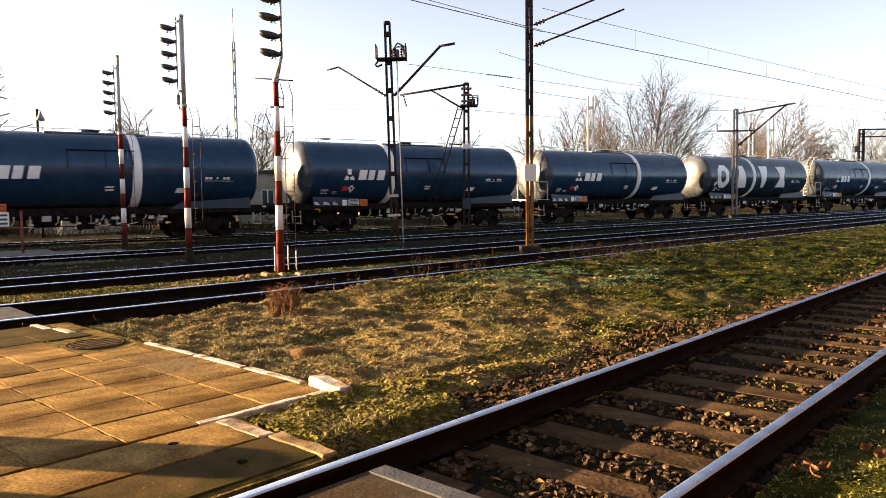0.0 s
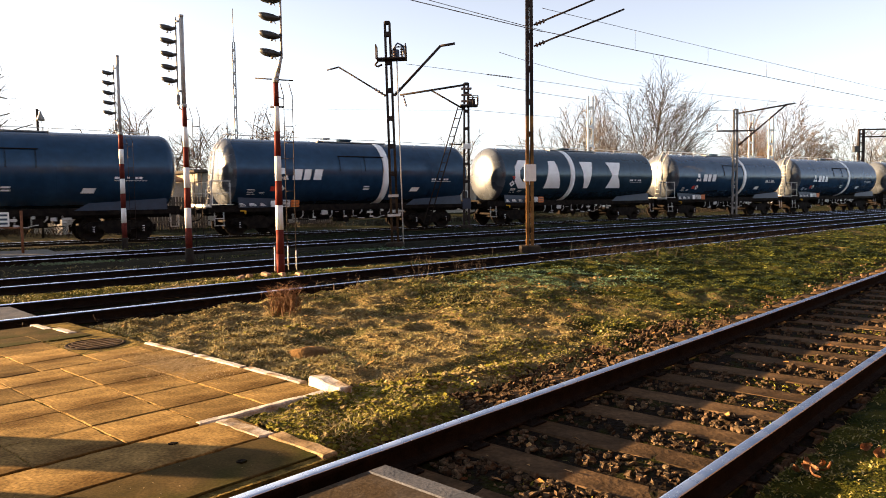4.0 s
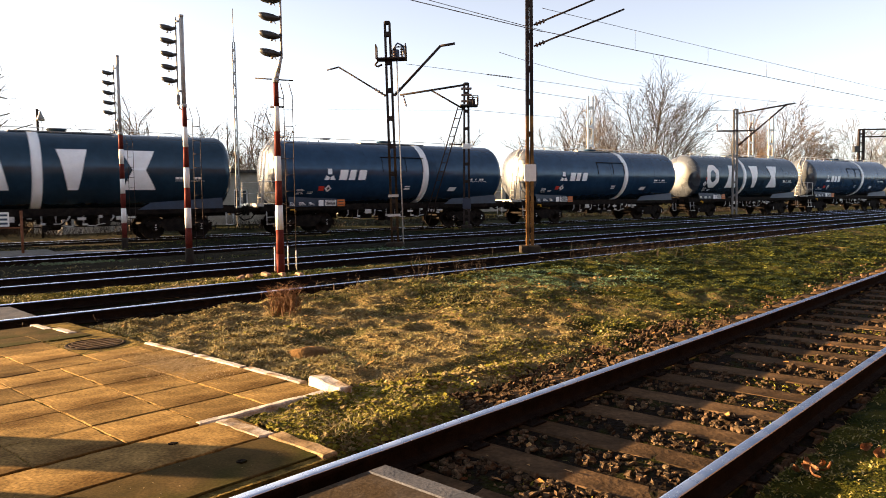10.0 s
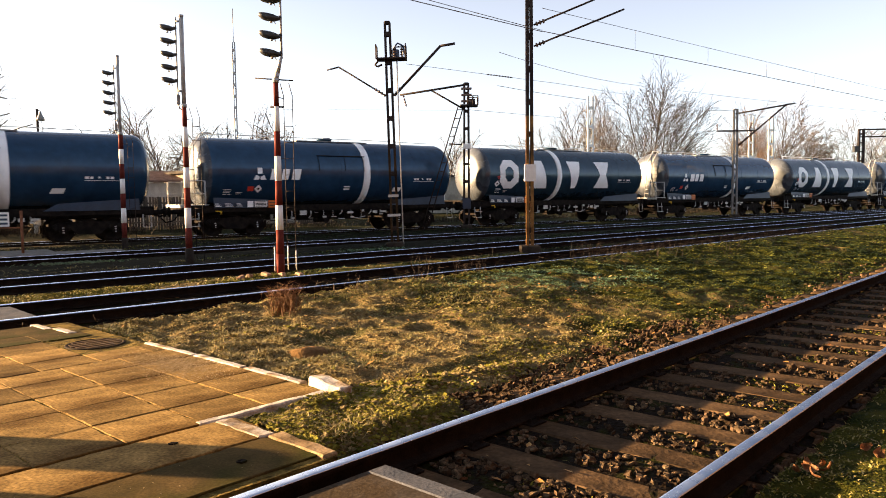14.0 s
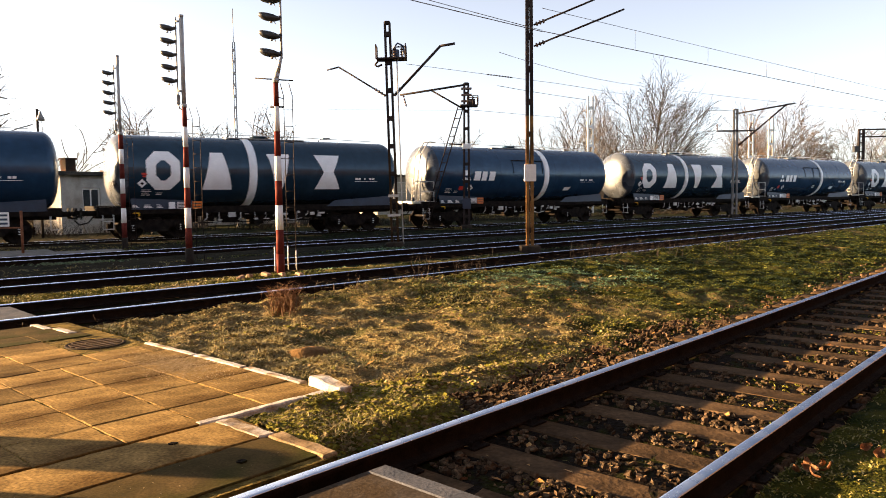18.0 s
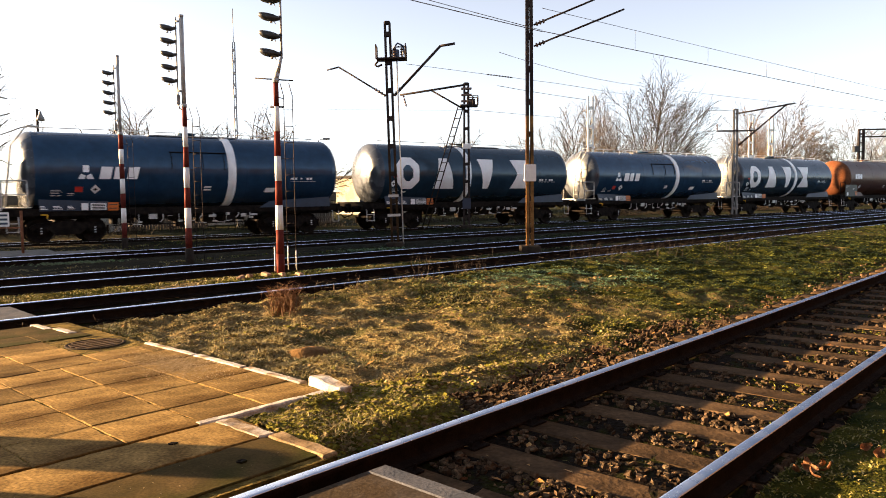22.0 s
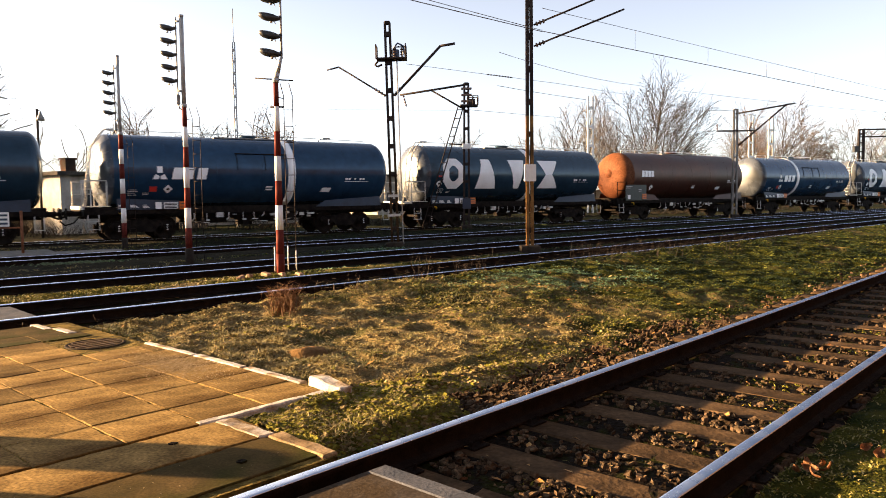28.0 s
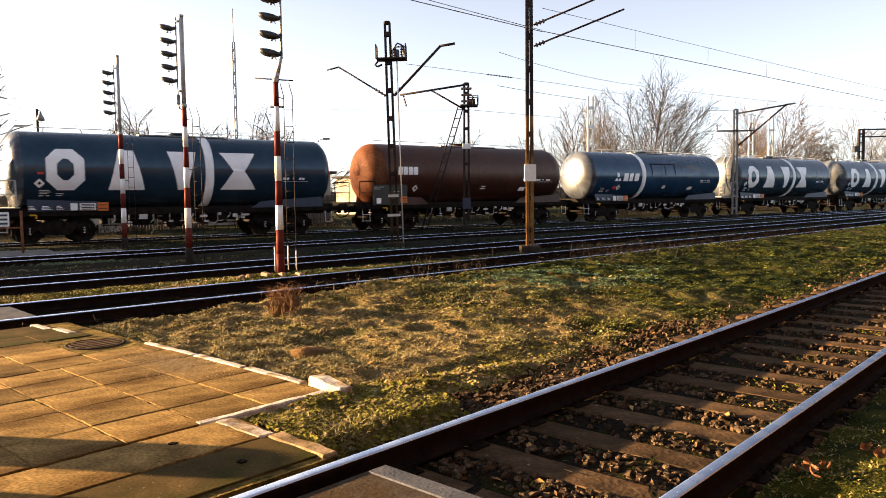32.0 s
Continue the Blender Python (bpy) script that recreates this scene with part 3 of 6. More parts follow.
def bogie(wagon, u):
    bm = BM()
    for s in (-1, 1):
        y = s * 1.0
        pts = [(-1.25, 0.62), (-1.1, 0.72), (-0.45, 0.78), (0.45, 0.78), (1.1, 0.72), (1.25, 0.62), (1.2, 0.5), (0.62, 0.5), (0.42, 0.3), (-0.42, 0.3), (-0.62, 0.5), (-1.2, 0.5)]
        a = [bm.verts.new((px, y - 0.05, pz)) for px, pz in pts]
        b = [bm.verts.new((px, y + 0.05, pz)) for px, pz in pts]
        bm.faces.new(a)
        bm.faces.new(b[::-1])
        for i in range(len(pts)):
            j = (i + 1) % len(pts)
            bm.faces.new((a[j], a[i], b[i], b[j]))
    box(bm, -0.25, -0.98, 0.5, 0.25, 0.98, 0.85, 0.03)
    box(bm, -1.22, -0.95, 0.55, -1.12, 0.95, 0.66, 0.02)
    box(bm, 1.12, -0.95, 0.55, 1.22, 0.95, 0.66, 0.02)
    bmesh.ops.recalc_face_normals(bm, faces=bm.faces)
    bo = part("bogie", bm, "under", wagon, "dark cast-steel bogie", Matrix.Translation((u, 0, 0)))
    for ax in (-0.9, 0.9):
        for s in (-1, 1):
            bm = BM()
            tube(bm, (ax, s * 0.92, 0.46), (ax, s * 1.16, 0.46), 0.13, 12)
            tube(bm, (ax, s * 1.16, 0.46), (ax, s * 1.19, 0.46), 0.075, 10)
            for dx in (-0.19, 0.19):
                tube(bm, (ax + dx, s * 1.02, 0.42), (ax + dx, s * 1.02, 0.66), 0.062, 8)
            for q in (0.36, 0.45, 0.54):
                box(bm, ax - 0.02, s * 1.2 - 0.006, q, ax + 0.02, s * 1.2 + 0.006, q + 0.035, 0, None, 1)
            part("axle_box", bm, ["under", "mark"], bo, "axle box with coil springs and white dots")
        bm = BM()
        for s in (-1, 1):
            y = s * 0.7535
            bm2 = [(y - 0.065 * s, 0.0), (y - 0.065 * s, 0.08), (y - 0.02 * s, 0.1), (y - 0.0 * s, 0.36), (y - 0.067 * s, 0.40), (y - 0.067 * s, 0.485), (y - 0.035 * s, 0.485), (y - 0.03 * s, 0.462), (y + 0.065 * s, 0.455), (y + 0.065 * s, 0.40), (y + 0.03 * s, 0.36), (y + 0.03 * s, 0.11), (y + 0.09 * s, 0.09), (y + 0.09 * s, 0.0)]
            lathe(bm, bm2, "y", 28)
        tube(bm, (0, -0.95, 0), (0, 0.95, 0), 0.075, 10)
        for k in range(3):
            t = k * 2.094
            tube(bm, (math.cos(t) * 0.25, -0.8, math.sin(t) * 0.25), (math.cos(t) * 0.25, -0.78, math.sin(t) * 0.25), 0.03, 6)
        bmesh.ops.recalc_face_normals(bm, faces=bm.faces)
        part("wheelset", bm, "under", bo, "pair of worn steel wheels", Matrix.Translation((ax, 0, 0.46)))
    block = None
    for s in (-1, 1):
        for ax in (-1.42, -0.38, 0.38, 1.42):
            if block is None:
                bm = BM()
                box(bm, -0.04, -0.05, 0.3, 0.04, 0.05, 0.62, 0.01)
                block = ob = part("brake_block", bm, "rust", bo, "rusty brake block")
            else:
                ob = new("brake_block", block.data)
                ob.parent = bo
                ob["label"] = "rusty brake block"
            ob.matrix_basis = pose(ax, s * 0.7535, 0)
    return bo


def make_wagon(brown=False, band=None, label="", du=0.0, ladder=True):
    w = thing("tank_wagon", Matrix.Identity(4), label, "tank wagon", "wagons of the tank train")
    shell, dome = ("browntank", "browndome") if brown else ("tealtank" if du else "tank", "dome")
    bm = BM()
    rim_a, rim_b = (RIM_A + 0.3, RIM_B - 0.5) if brown else (RIM_A, RIM_B)
    prof = [(rim_a, R_TANK)]
    for k in range(1, 8):
        prof.append((rim_a + (rim_b - rim_a) * k / 8, R_TANK))
    prof.append((rim_b, R_TANK))
    for v in lathe(bm, prof, "x", 64, 0, False):
        v.co.z += Z_TANK
    part("tank_shell", bm, shell, w)
    depth = 0.75 if brown else 0.48
    # the sun-facing end is coloured lighter; the rear end keeps the shell's paint
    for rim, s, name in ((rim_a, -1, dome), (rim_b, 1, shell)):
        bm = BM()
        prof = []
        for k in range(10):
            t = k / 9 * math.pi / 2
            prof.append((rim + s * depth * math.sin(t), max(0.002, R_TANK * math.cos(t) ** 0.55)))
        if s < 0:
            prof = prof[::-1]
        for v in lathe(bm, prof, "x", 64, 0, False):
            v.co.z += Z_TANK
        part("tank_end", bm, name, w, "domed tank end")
    for k in range(1, 6):
        u = RIM_A + (RIM_B - RIM_A) * k / 6
        bm = BM()
        for v in lathe(bm, [(u - 0.02, R_TANK - 0.01), (u - 0.012, R_TANK + 0.007), (u + 0.012, R_TANK + 0.007), (u + 0.02, R_TANK - 0.01)], "x", 64, 0, False):
            v.co.z += Z_TANK
        part("weld_seam", bm, shell, w, "raised weld seam")
    if band is not None:
        bm = BM()
        for v in lathe(bm, [(band - 0.17, R_TANK - 0.01), (band - 0.17, R_TANK + 0.012), (band + 0.17, R_TANK + 0.012), (band + 0.17, R_TANK - 0.01)], "x", 64, 0, False):
            v.co.z += Z_TANK
        part("band", bm, "mark", w, "white band round the tank")
    # walkway, hatch and rails on top
    z = Z_TANK + R_TANK
    bm = BM()
    for u in np.arange(-1.3, 2.4, 0.7):
        box(bm, u, -0.36, z - 0.06, u + 0.05, 0.36, z + 0.003)
    box(bm, -1.3, -0.38, z - 0.03, 2.3, -0.35, z + 0.003)
    box(bm, -1.3, 0.35, z - 0.03, 2.3, 0.38, z + 0.003)
    wk = part("walkway", bm, "galv", w, "grey top walkway of slats")
    slat = None
    for i in range(6):
        if slat is None:
            bm = BM()
            box(bm, -1.3, 0, z + 0.002, 2.3, 0.09, z + 0.018)
            slat = ob = part("slat", bm, "galv", wk)
        else:
            ob = new("slat", slat.data)
            ob.parent = wk
        ob.matrix_basis = pose(0, -0.34 + i * 0.12, 0)
    y = -0.4
    bm = BM()
    path_tube(bm, [(RIM_A + 0.2, y, z - 0.1), (RIM_A + 0.2, y, z + 0.13), (-2.6, y, z + 0.13)], 0.017)
    path_tube(bm, [(-2.6, y, z + 0.12), (2.3, y, z + 0.12), (RIM_B - 0.4, y + 0.1, z + 0.07)], 0.015)
    for u in (-4.0, -2.6, -1.0, 0.8, 2.3, 4.0):
        tube(bm, (u, y, z - 0.06), (u, y, z + 0.13), 0.012, 6)
    part("top_rail", bm, "light", w, "thin handrail along the top")
    bm = BM()
    lathe(bm, [(z - 0.05, 0.33), (z + 0.1, 0.33), (z + 0.11, 0.38), (z + 0.15, 0.38), (z + 0.17, 0.30), (z + 0.19, 0.002)], "z", 20)
    part("hatch", bm, shell, w, "round top hatch", Matrix.Translation((0.4, 0.25, 0)))
    # underframe
    bm = BM()
    for s in (-1, 1):
        box(bm, -6.6, s * 1.18 - 0.06, 1.0, 6.75, s * 1.18 + 0.06, 1.28, 0.012)
    box(bm, -6.6, -1.3, 0.95, -6.45, 1.3, 1.3, 0.02)
    box(bm, 6.6, -1.3, 0.95, 6.75, 1.3, 1.3, 0.02)
    box(bm, -6.5, -0.25, 0.85, 6.7, 0.25, 1.2, 0.02)
    part("underframe", bm, "under", w, "black steel underframe")
    for u0, u1 in ((RIM_A + 0.1, -2.7), (2.9, RIM_B - 0.05)):
        for s in (-1, 1):
            bm = BM()
            a = [bm.verts.new(c) for c in ((u0, s * 1.27, 1.18), (u1, s * 1.27, 1.18), (u1 - 0.35 * (1 if u0 < 0 else -1), s * 1.18, 1.52), (u0, s * 1.18, 1.62))]
            if u0 > 0:
                a[2].co = (u1, s * 1.18, 1.62)
                a[3].co = (u0 + 0.5, s * 1.18, 1.45)
            bm.faces.new(a)
            bmesh.ops.solidify(bm, geom=bm.faces[:], thickness=0.04)
            part("saddle", bm, "bluesill" if not brown else "browntank", w, "side plate of the tank saddle")
    for s in (-1, 1):
        for e, u in ((-1, -6.6), (1, 6.75)):
            bm = BM()
            tube(bm, (u, s * 0.875, 1.06), (u + e * 0.34, s * 0.875, 1.06), 0.10, 12)
            tube(bm, (u + e * 0.34, s * 0.875, 1.06), (u + e * 0.50, s * 0.875, 1.06), 0.075, 10)
            tube(bm, (u + e * 0.50, s * 0.875, 1.06), (u + e * 0.54, s * 0.875, 1.06), 0.22, 16)
            part("buffer", bm, "under", w, "round black buffer")
    for pts in ([(-6.6, 0, 1.0), (-6.95, 0, 0.98), (-7.25, 0, 0.86)], [(6.75, 0, 1.0), (7.05, 0, 0.98), (7.3, 0, 0.86)]):
        bm = BM()
        path_tube(bm, pts, 0.045)
        part("coupling", bm, "under", w, "screw coupling")
    bm = BM()
    path_tube(bm, [(-6.6, -0.4, 0.95), (-6.8, -0.4, 0.7), (-7.1, -0.3, 0.62), (-7.25, -0.2, 0.8)], 0.03)
    part("air_hose", bm, "under", w, "black air hose")
    # front end platform with rails and a ladder
    bm = BM()
    for i in range(9):
        box(bm, -6.55 + i * 0.105, -1.28, 1.31, -6.47 + i * 0.105, 1.28, 1.34)
    box(bm, -6.62, -1.32, 1.22, -6.57, 1.32, 1.345)
    rail_paint, rail_words = ("under", "dark handrail of the end platform") if not ladder else ("light", "white handrail of the end platform")
    part("end_platform", bm, rail_paint, w, "narrow end platform")
    for y in (-1.25, 1.25) if ladder or brown else ():
        bm = BM()
        path_tube(bm, [(-6.55, y, 1.3), (-6.55, y, 2.3), (-5.75, y, 2.3), (-5.75, y, 1.3)], 0.026)
        path_tube(bm, [(-6.55, y, 1.8), (-5.75, y, 1.8)], 0.016)
        part("handrail", bm, rail_paint, w, rail_words)
    if ladder:
        bm = BM()
        path_tube(bm, [(-6.55, -1.25, 2.3), (-6.55, -0.75, 2.3), (-6.55, -0.75, 1.3)], 0.02)
        part("handrail", bm, rail_paint, w, rail_words)
    bm = BM()
    for y in (-0.62, -0.22):
        path_tube(bm, [(-6.4, y, 1.33), (-6.12, y, 3.6), (-5.6, y, 4.3), (-5.2, y, 4.3)], 0.028)
    for k in range(9):
        t = k / 8
        tube(bm, (-6.37 + t * 0.26, -0.62, 1.6 + t * 2.0), (-6.37 + t * 0.26, -0.22, 1.6 + t * 2.0), 0.015, 6)
    if ladder:
        part("ladder", bm, "light", w, "light grey end ladder")
    else:
        bm.free()
    u = -6.45
    bm = BM()
    path_tube(bm, [(u, -1.3, 1.0), (u, -1.34, 0.42)], 0.018)
    path_tube(bm, [(u + 0.38, -1.3, 1.0), (u + 0.38, -1.34, 0.42)], 0.018)
    for z in (0.45, 0.75):
        box(bm, u, -1.42, z, u + 0.38, -1.24, z + 0.025)
    part("step", bm, "light", w, "grey footstep")
    bm = BM()
    path_tube(bm, [(6.35, -1.28, 1.0), (6.35, -1.32, 0.5), (6.65, -1.32, 0.5), (6.65, -1.28, 1.0)], 0.018)
    part("step", bm, "light", w, "grey footstep")
    # brake gear, outlet pipes and boxes between the bogies
    bm = BM()
    tube(bm, (-1.8, -0.5, 0.75), (-0.9, -0.5, 0.75), 0.17, 12)
    tube(bm, (-2.5, -0.85, 0.9), (2.9, -0.85, 0.9), 0.03, 8)
    tube(bm, (1.0, 0.4, 0.72), (2.2, 0.4, 0.72), 0.2, 12)
    box(bm, 1.5, -1.15, 0.62, 1.9, -0.8, 0.95, 0.02)
    box(bm, -0.3, -0.2, 0.45, 0.35, 0.2, 1.2, 0.03)
    tube(bm, (-2.9, -1.0, 0.6), (2.6, -1.0, 0.6), 0.022, 6)
    for u in (-2.6, -1.3, 0.9, 2.3):
        tube(bm, (u, -1.0, 0.6), (u, -1.0, 1.0), 0.02, 6)
    part("brake_gear", bm, "under", w, "brake cylinders and rods")
    gear = random.Random(17)
    for k in range(12):
        u = -2.7 + k * 0.46 + gear.uniform(-0.1, 0.1)
        bm = BM()
        hz = gear.uniform(0.15, 0.42)
        box(bm, u, -1.0 + gear.uniform(0, 0.9), 0.98 - hz, u + gear.uniform(0.12, 0.34), 0.1 + gear.uniform(0, 0.7), 1.0, 0.015)
        part("hanger", bm, "under", w, "dark hanger below the frame")
    bm = BM()
    path_tube(bm, [(-0.35, -1.25, 0.55), (-0.1, -0.6, 0.6), (0.0, 0, 1.25)], 0.075, 10)
    path_tube(bm, [(0.55, -1.25, 1.15), (0.3, -1.1, 0.7), (0.05, -0.4, 0.6)], 0.03, 8)
    tube(bm, (-0.37, -1.32, 0.55), (-0.35, -1.25, 0.55), 0.12, 12)
    part("outlet_pipe", bm, "under", w, "outlet pipe with flange")
    for u in (-1.6, -0.9, 0.75, 1.5, 2.1, 2.5):
        bm = BM()
        box(bm, u, -1.30, 0.86 + 0.05 * math.sin(u * 5), u + 0.2 + 0.1 * math.sin(u * 3), -1.24, 0.97 + 0.04 * math.cos(u * 4), 0.006)
        part("label_plate", bm, "light", w, "small pale plate")
    # small pale rods and blocks added in place of glints on the undergear
    pale = random.Random(29)
    for k in range(11):
        u = -2.6 + k * 0.5 + pale.uniform(-0.12, 0.12)
        z0 = pale.uniform(0.58, 0.86)
        bm = BM()
        if k % 3 == 0:
            path_tube(bm, [(u, -1.2, z0), (u + 0.1, -1.24, z0 + 0.12), (u + 0.1, -1.24, 1.0)], 0.022)
        elif k % 3 == 1:
            box(bm, u, -1.26, z0, u + pale.uniform(0.08, 0.22), -1.2, z0 + pale.uniform(0.05, 0.12), 0.01)
            tube(bm, (u + 0.04, -1.22, z0), (u + 0.04, -1.22, 1.02), 0.014, 6)
        else:
            tube(bm, (u, -1.22, z0), (u + pale.uniform(0.2, 0.45), -1.22, z0 + pale.uniform(-0.05, 0.08)), 0.018, 6)
            tube(bm, (u + 0.08, -1.22, z0), (u + 0.08, -1.22, 1.02), 0.012, 6)
        part("glint_piece", bm, "light", w, "pale piece standing for a glint below the frame")
    for u in (-2.2, 0.3, 1.1):
        bm = BM()
        tube(bm, (u, -1.22, 0.62), (u + 0.32, -1.22, 0.60), 0.02, 6)
        part("brake_lever", bm, "light", w, "pale brake lever")
    for u in (-4.45, 4.45):
        bogie(w, u)
    # labels and placards
    plate("plate", w, -4.02 - 1.7 * brown, 1.2 + 0.06 * brown, -3.78 - 1.7 * brown, 1.46 + 0.06 * brown, "mark", 0, "blank white card plate")
    if not brown:
        plate("plate", w, -3.7, 1.2, -3.16, 1.46, "mark", 4, "inspection table with illegible rows")
    plate("plate", w, -3.1 - 1.3 * brown, 1.17 + 0.1 * brown, -2.72 - 1.3 * brown, 1.48 + 0.1 * brown, "orange", 2, "orange hazard plate with illegible digits")
    if brown:
        bm = BM()
        box(bm, -5.9, -1.352, 1.18, -4.0, -1.31, 2.14, 0.01)
        part("side_panel", bm, "darkpanel", w, "dark green side panel below the tank")
        bm = BM()
        for k, (u0, u1) in enumerate(((-5.85, -5.3), (-5.85, -5.5), (-4.75, -4.45), (-4.75, -4.5))):
            box(bm, u0, -1.358, 2.02 - 0.09 * (k % 2) - 0.2 * (k > 1), u1, -1.353, 2.045 - 0.09 * (k % 2) - 0.2 * (k > 1))
        part("lettering", bm, "light", w, "illegible pale lines")
    for u0, u1 in () if brown else ((-5.4, -5.1), (-4.98, -4.6), (-4.5, -4.2)):
        plate("plate", w, u0, 1.22, u1, 1.40, "bluesill", 0, "", -1.30)
        bm = BM()
        for k in range(3):
            box(bm, u0 + 0.03, -1.325, 1.245 + k * 0.05, u1 - 0.03 - 0.05 * k, -1.316, 1.268 + k * 0.05)
        part("lettering", bm, "mark", w, "illegible white lines")
    dz = 1.98 if du == 0 else 2.2
    painted("diamond", [[(-3.68 + du, dz), (-3.5 + du, dz - 0.17), (-3.32 + du, dz), (-3.5 + du, dz + 0.17)]], "mark", w, "white hazard diamond")
    painted("diamond", [[(-3.57 + du, dz), (-3.5 + du, dz - 0.06), (-3.43 + du, dz), (-3.5 + du, dz + 0.06)]], "under", w, "dark flame sign", 0.016)
    painted("lettering", [rect(-5.0, 1.94, -4.68, 1.96), rect(-5.0, 1.88, -4.62, 1.90), rect(-5.0, 1.82, -4.72, 1.84), rect(-5.0, 1.74, -4.84, 1.77), rect(-4.78, 1.74, -4.66, 1.77), rect(-4.45, 1.82, -4.2, 1.84), rect(-4.45, 1.76, -4.24, 1.78)], "mark", w, "illegible white lines")
    if du == 0:
        painted("lettering", [rect(0.55, 1.92, 0.85, 1.98, 0.03), rect(0.55, 2.03, 0.85, 2.09, 0.03)], "mark", w, "two short white bars")
        painted("lettering", [rect(3.15, 1.83, 3.6, 2.02, 0.08)], "mark", w, "white slanted patch")
    painted("lettering", [rect(4.3, 2.29, 5.5, 2.305), rect(4.32, 2.36, 4.46, 2.45), rect(4.49, 2.36, 4.6, 2.45), rect(4.78, 2.38, 4.85, 2.45), rect(5.05, 2.36, 5.16, 2.45), rect(5.2, 2.36, 5.32, 2.45)], "mark", w, "small white table with illegible signs")
    bm = BM()
    path_tube(bm, [(-5.35, -1.3, 1.05), (-5.15, -1.34, 1.05), (-5.15, -1.34, 0.92)], 0.03)
    part("hook", bm, "yellow", w, "yellow towing hook")
    return w


def panel_bars(w, u0, u1):
    bm = BM()
    for z in (3.42,):
        tube(bm, on_tank(u0, z, 0.03), on_tank(u1, z, 0.03), 0.022, 6)
    for u in (u0 + 0.05, (u0 + u1) / 2 + 0.15, u1 - 0.1):
        path_tube(bm, [on_tank(u, z, 0.02) for z in (3.42, 3.2, 2.95, 2.75)], 0.014)
    part("cladding_bar", bm, "under", w, "dark bar of the cladding panel")


SHAPES_A = ((-4.85, -3.56), (-2.66, -1.42), (0.12, 1.16), (2.33, 3.58))
SHAPES_B = ((-4.78, -3.5), (-2.68, -1.36), (-0.48, 0.64), (1.62, 3.12))
wagon_kinds = {}
w = make_wagon(False, -0.53, "dark teal tank wagon with four large white painted shapes", -1.5, False)
big_shapes(w, SHAPES_A)
painted("marking", [rect(-5.02, 2.52, -4.82, 2.60), rect(-4.98, 2.44, -4.86, 2.50)], "redmark", w, "small red mark")
wagon_kinds["G"] = w
w = make_wagon(False, 1.15, "dark teal tank wagon with large white shapes and band", -1.5)
big_shapes(w, SHAPES_B)
painted("marking", [rect(-5.05, 2.52, -4.85, 2.60)], "redmark", w, "small red mark")
wagon_kinds["H"] = w
w = make_wagon(False, 1.72, "dark navy tank wagon with a small white emblem and band")
small_emblem(w, -3.74)
painted("marking", [rect(-3.97, 1.88, -3.70, 2.08)], "redmark", w, "small red mark")
panel_bars(w, -0.75, 1.65)
wagon_kinds["V"] = w
w = make_wagon(False, 1.72, "navy tank wagon with a small white emblem near its front")
small_emblem(w, -4.1)
painted("marking", [rect(-4.2, 1.88, -3.93, 2.08)], "redmark", w, "small red mark")
panel_bars(w, -0.75, 1.5)
wagon_kinds["U"] = w
w = make_wagon(False, -1.32, "navy tank wagon with white emblem close to its band", ladder=False)
small_emblem(w, -3.93)
painted("marking", [rect(-3.97, 1.88, -3.70, 2.08)], "redmark", w, "small red mark")
panel_bars(w, -0.6, 1.8)
wagon_kinds["W"] = w
w = make_wagon(True, None, "rust-brown tank wagon with streaked paint and sunlit end", ladder=False)
painted("marking", [rect(-4.55 + k * 0.29, 2.62, -4.31 + k * 0.29, 3.0, 0.03) for k in range(4)], "mark", w, "row of four plain white blocks")
bm = BM()
for v in lathe(bm, [(-5.96, 0.002), (-5.96, 0.26), (-5.88, 0.3), (-5.7, 0.3)], "x", 24):
    v.co.z += 2.85
part("manhole", bm, "browndome", w, "round manhole cover on the tank end")
wagon_kinds["B"] = w

TRAIN = "VVVWVGVVGUGUHBWHG"      # from the wagon that is five places before the first with large shapes
wagons = []
used = set()
for i, kind in enumerate(TRAIN):
    n = i - 5
    start = 49.05 + 14.56 * n + (0.15 if n > 7 else 0.0)
    if kind in used:
        w = copy_thing(wagon_kinds[kind], pose(start, 31.64, -0.15))
    else:
        used.add(kind)
        w = wagon_kinds[kind]
        w.matrix_basis = pose(start, 31.64, -0.15)
    wagons.append((w, start))


def run(t):
    """How far the train has rolled, in metres."""
    return 4.5043 * t - 0.00185 * t * t


def motions():
    for w, start in wagons:
        walk(w, [(t, pose(start - run(t), 31.64, -0.15)) for t in range(0, 33, 2)])
        for bo in [c for c in w.children if c.name.startswith("bogie")]:
            for ws in [c for c in bo.children if c.name.startswith("wheelset")]:
                p = ws.location.copy()
                rows = []
                for k in range(241):
                    t = k * 4 / 30
                    rows.append((t, Matrix.Translation(p) @ Matrix.Rotation(-run(t) / 0.455, 4, "Y")))
                walk(ws, rows)


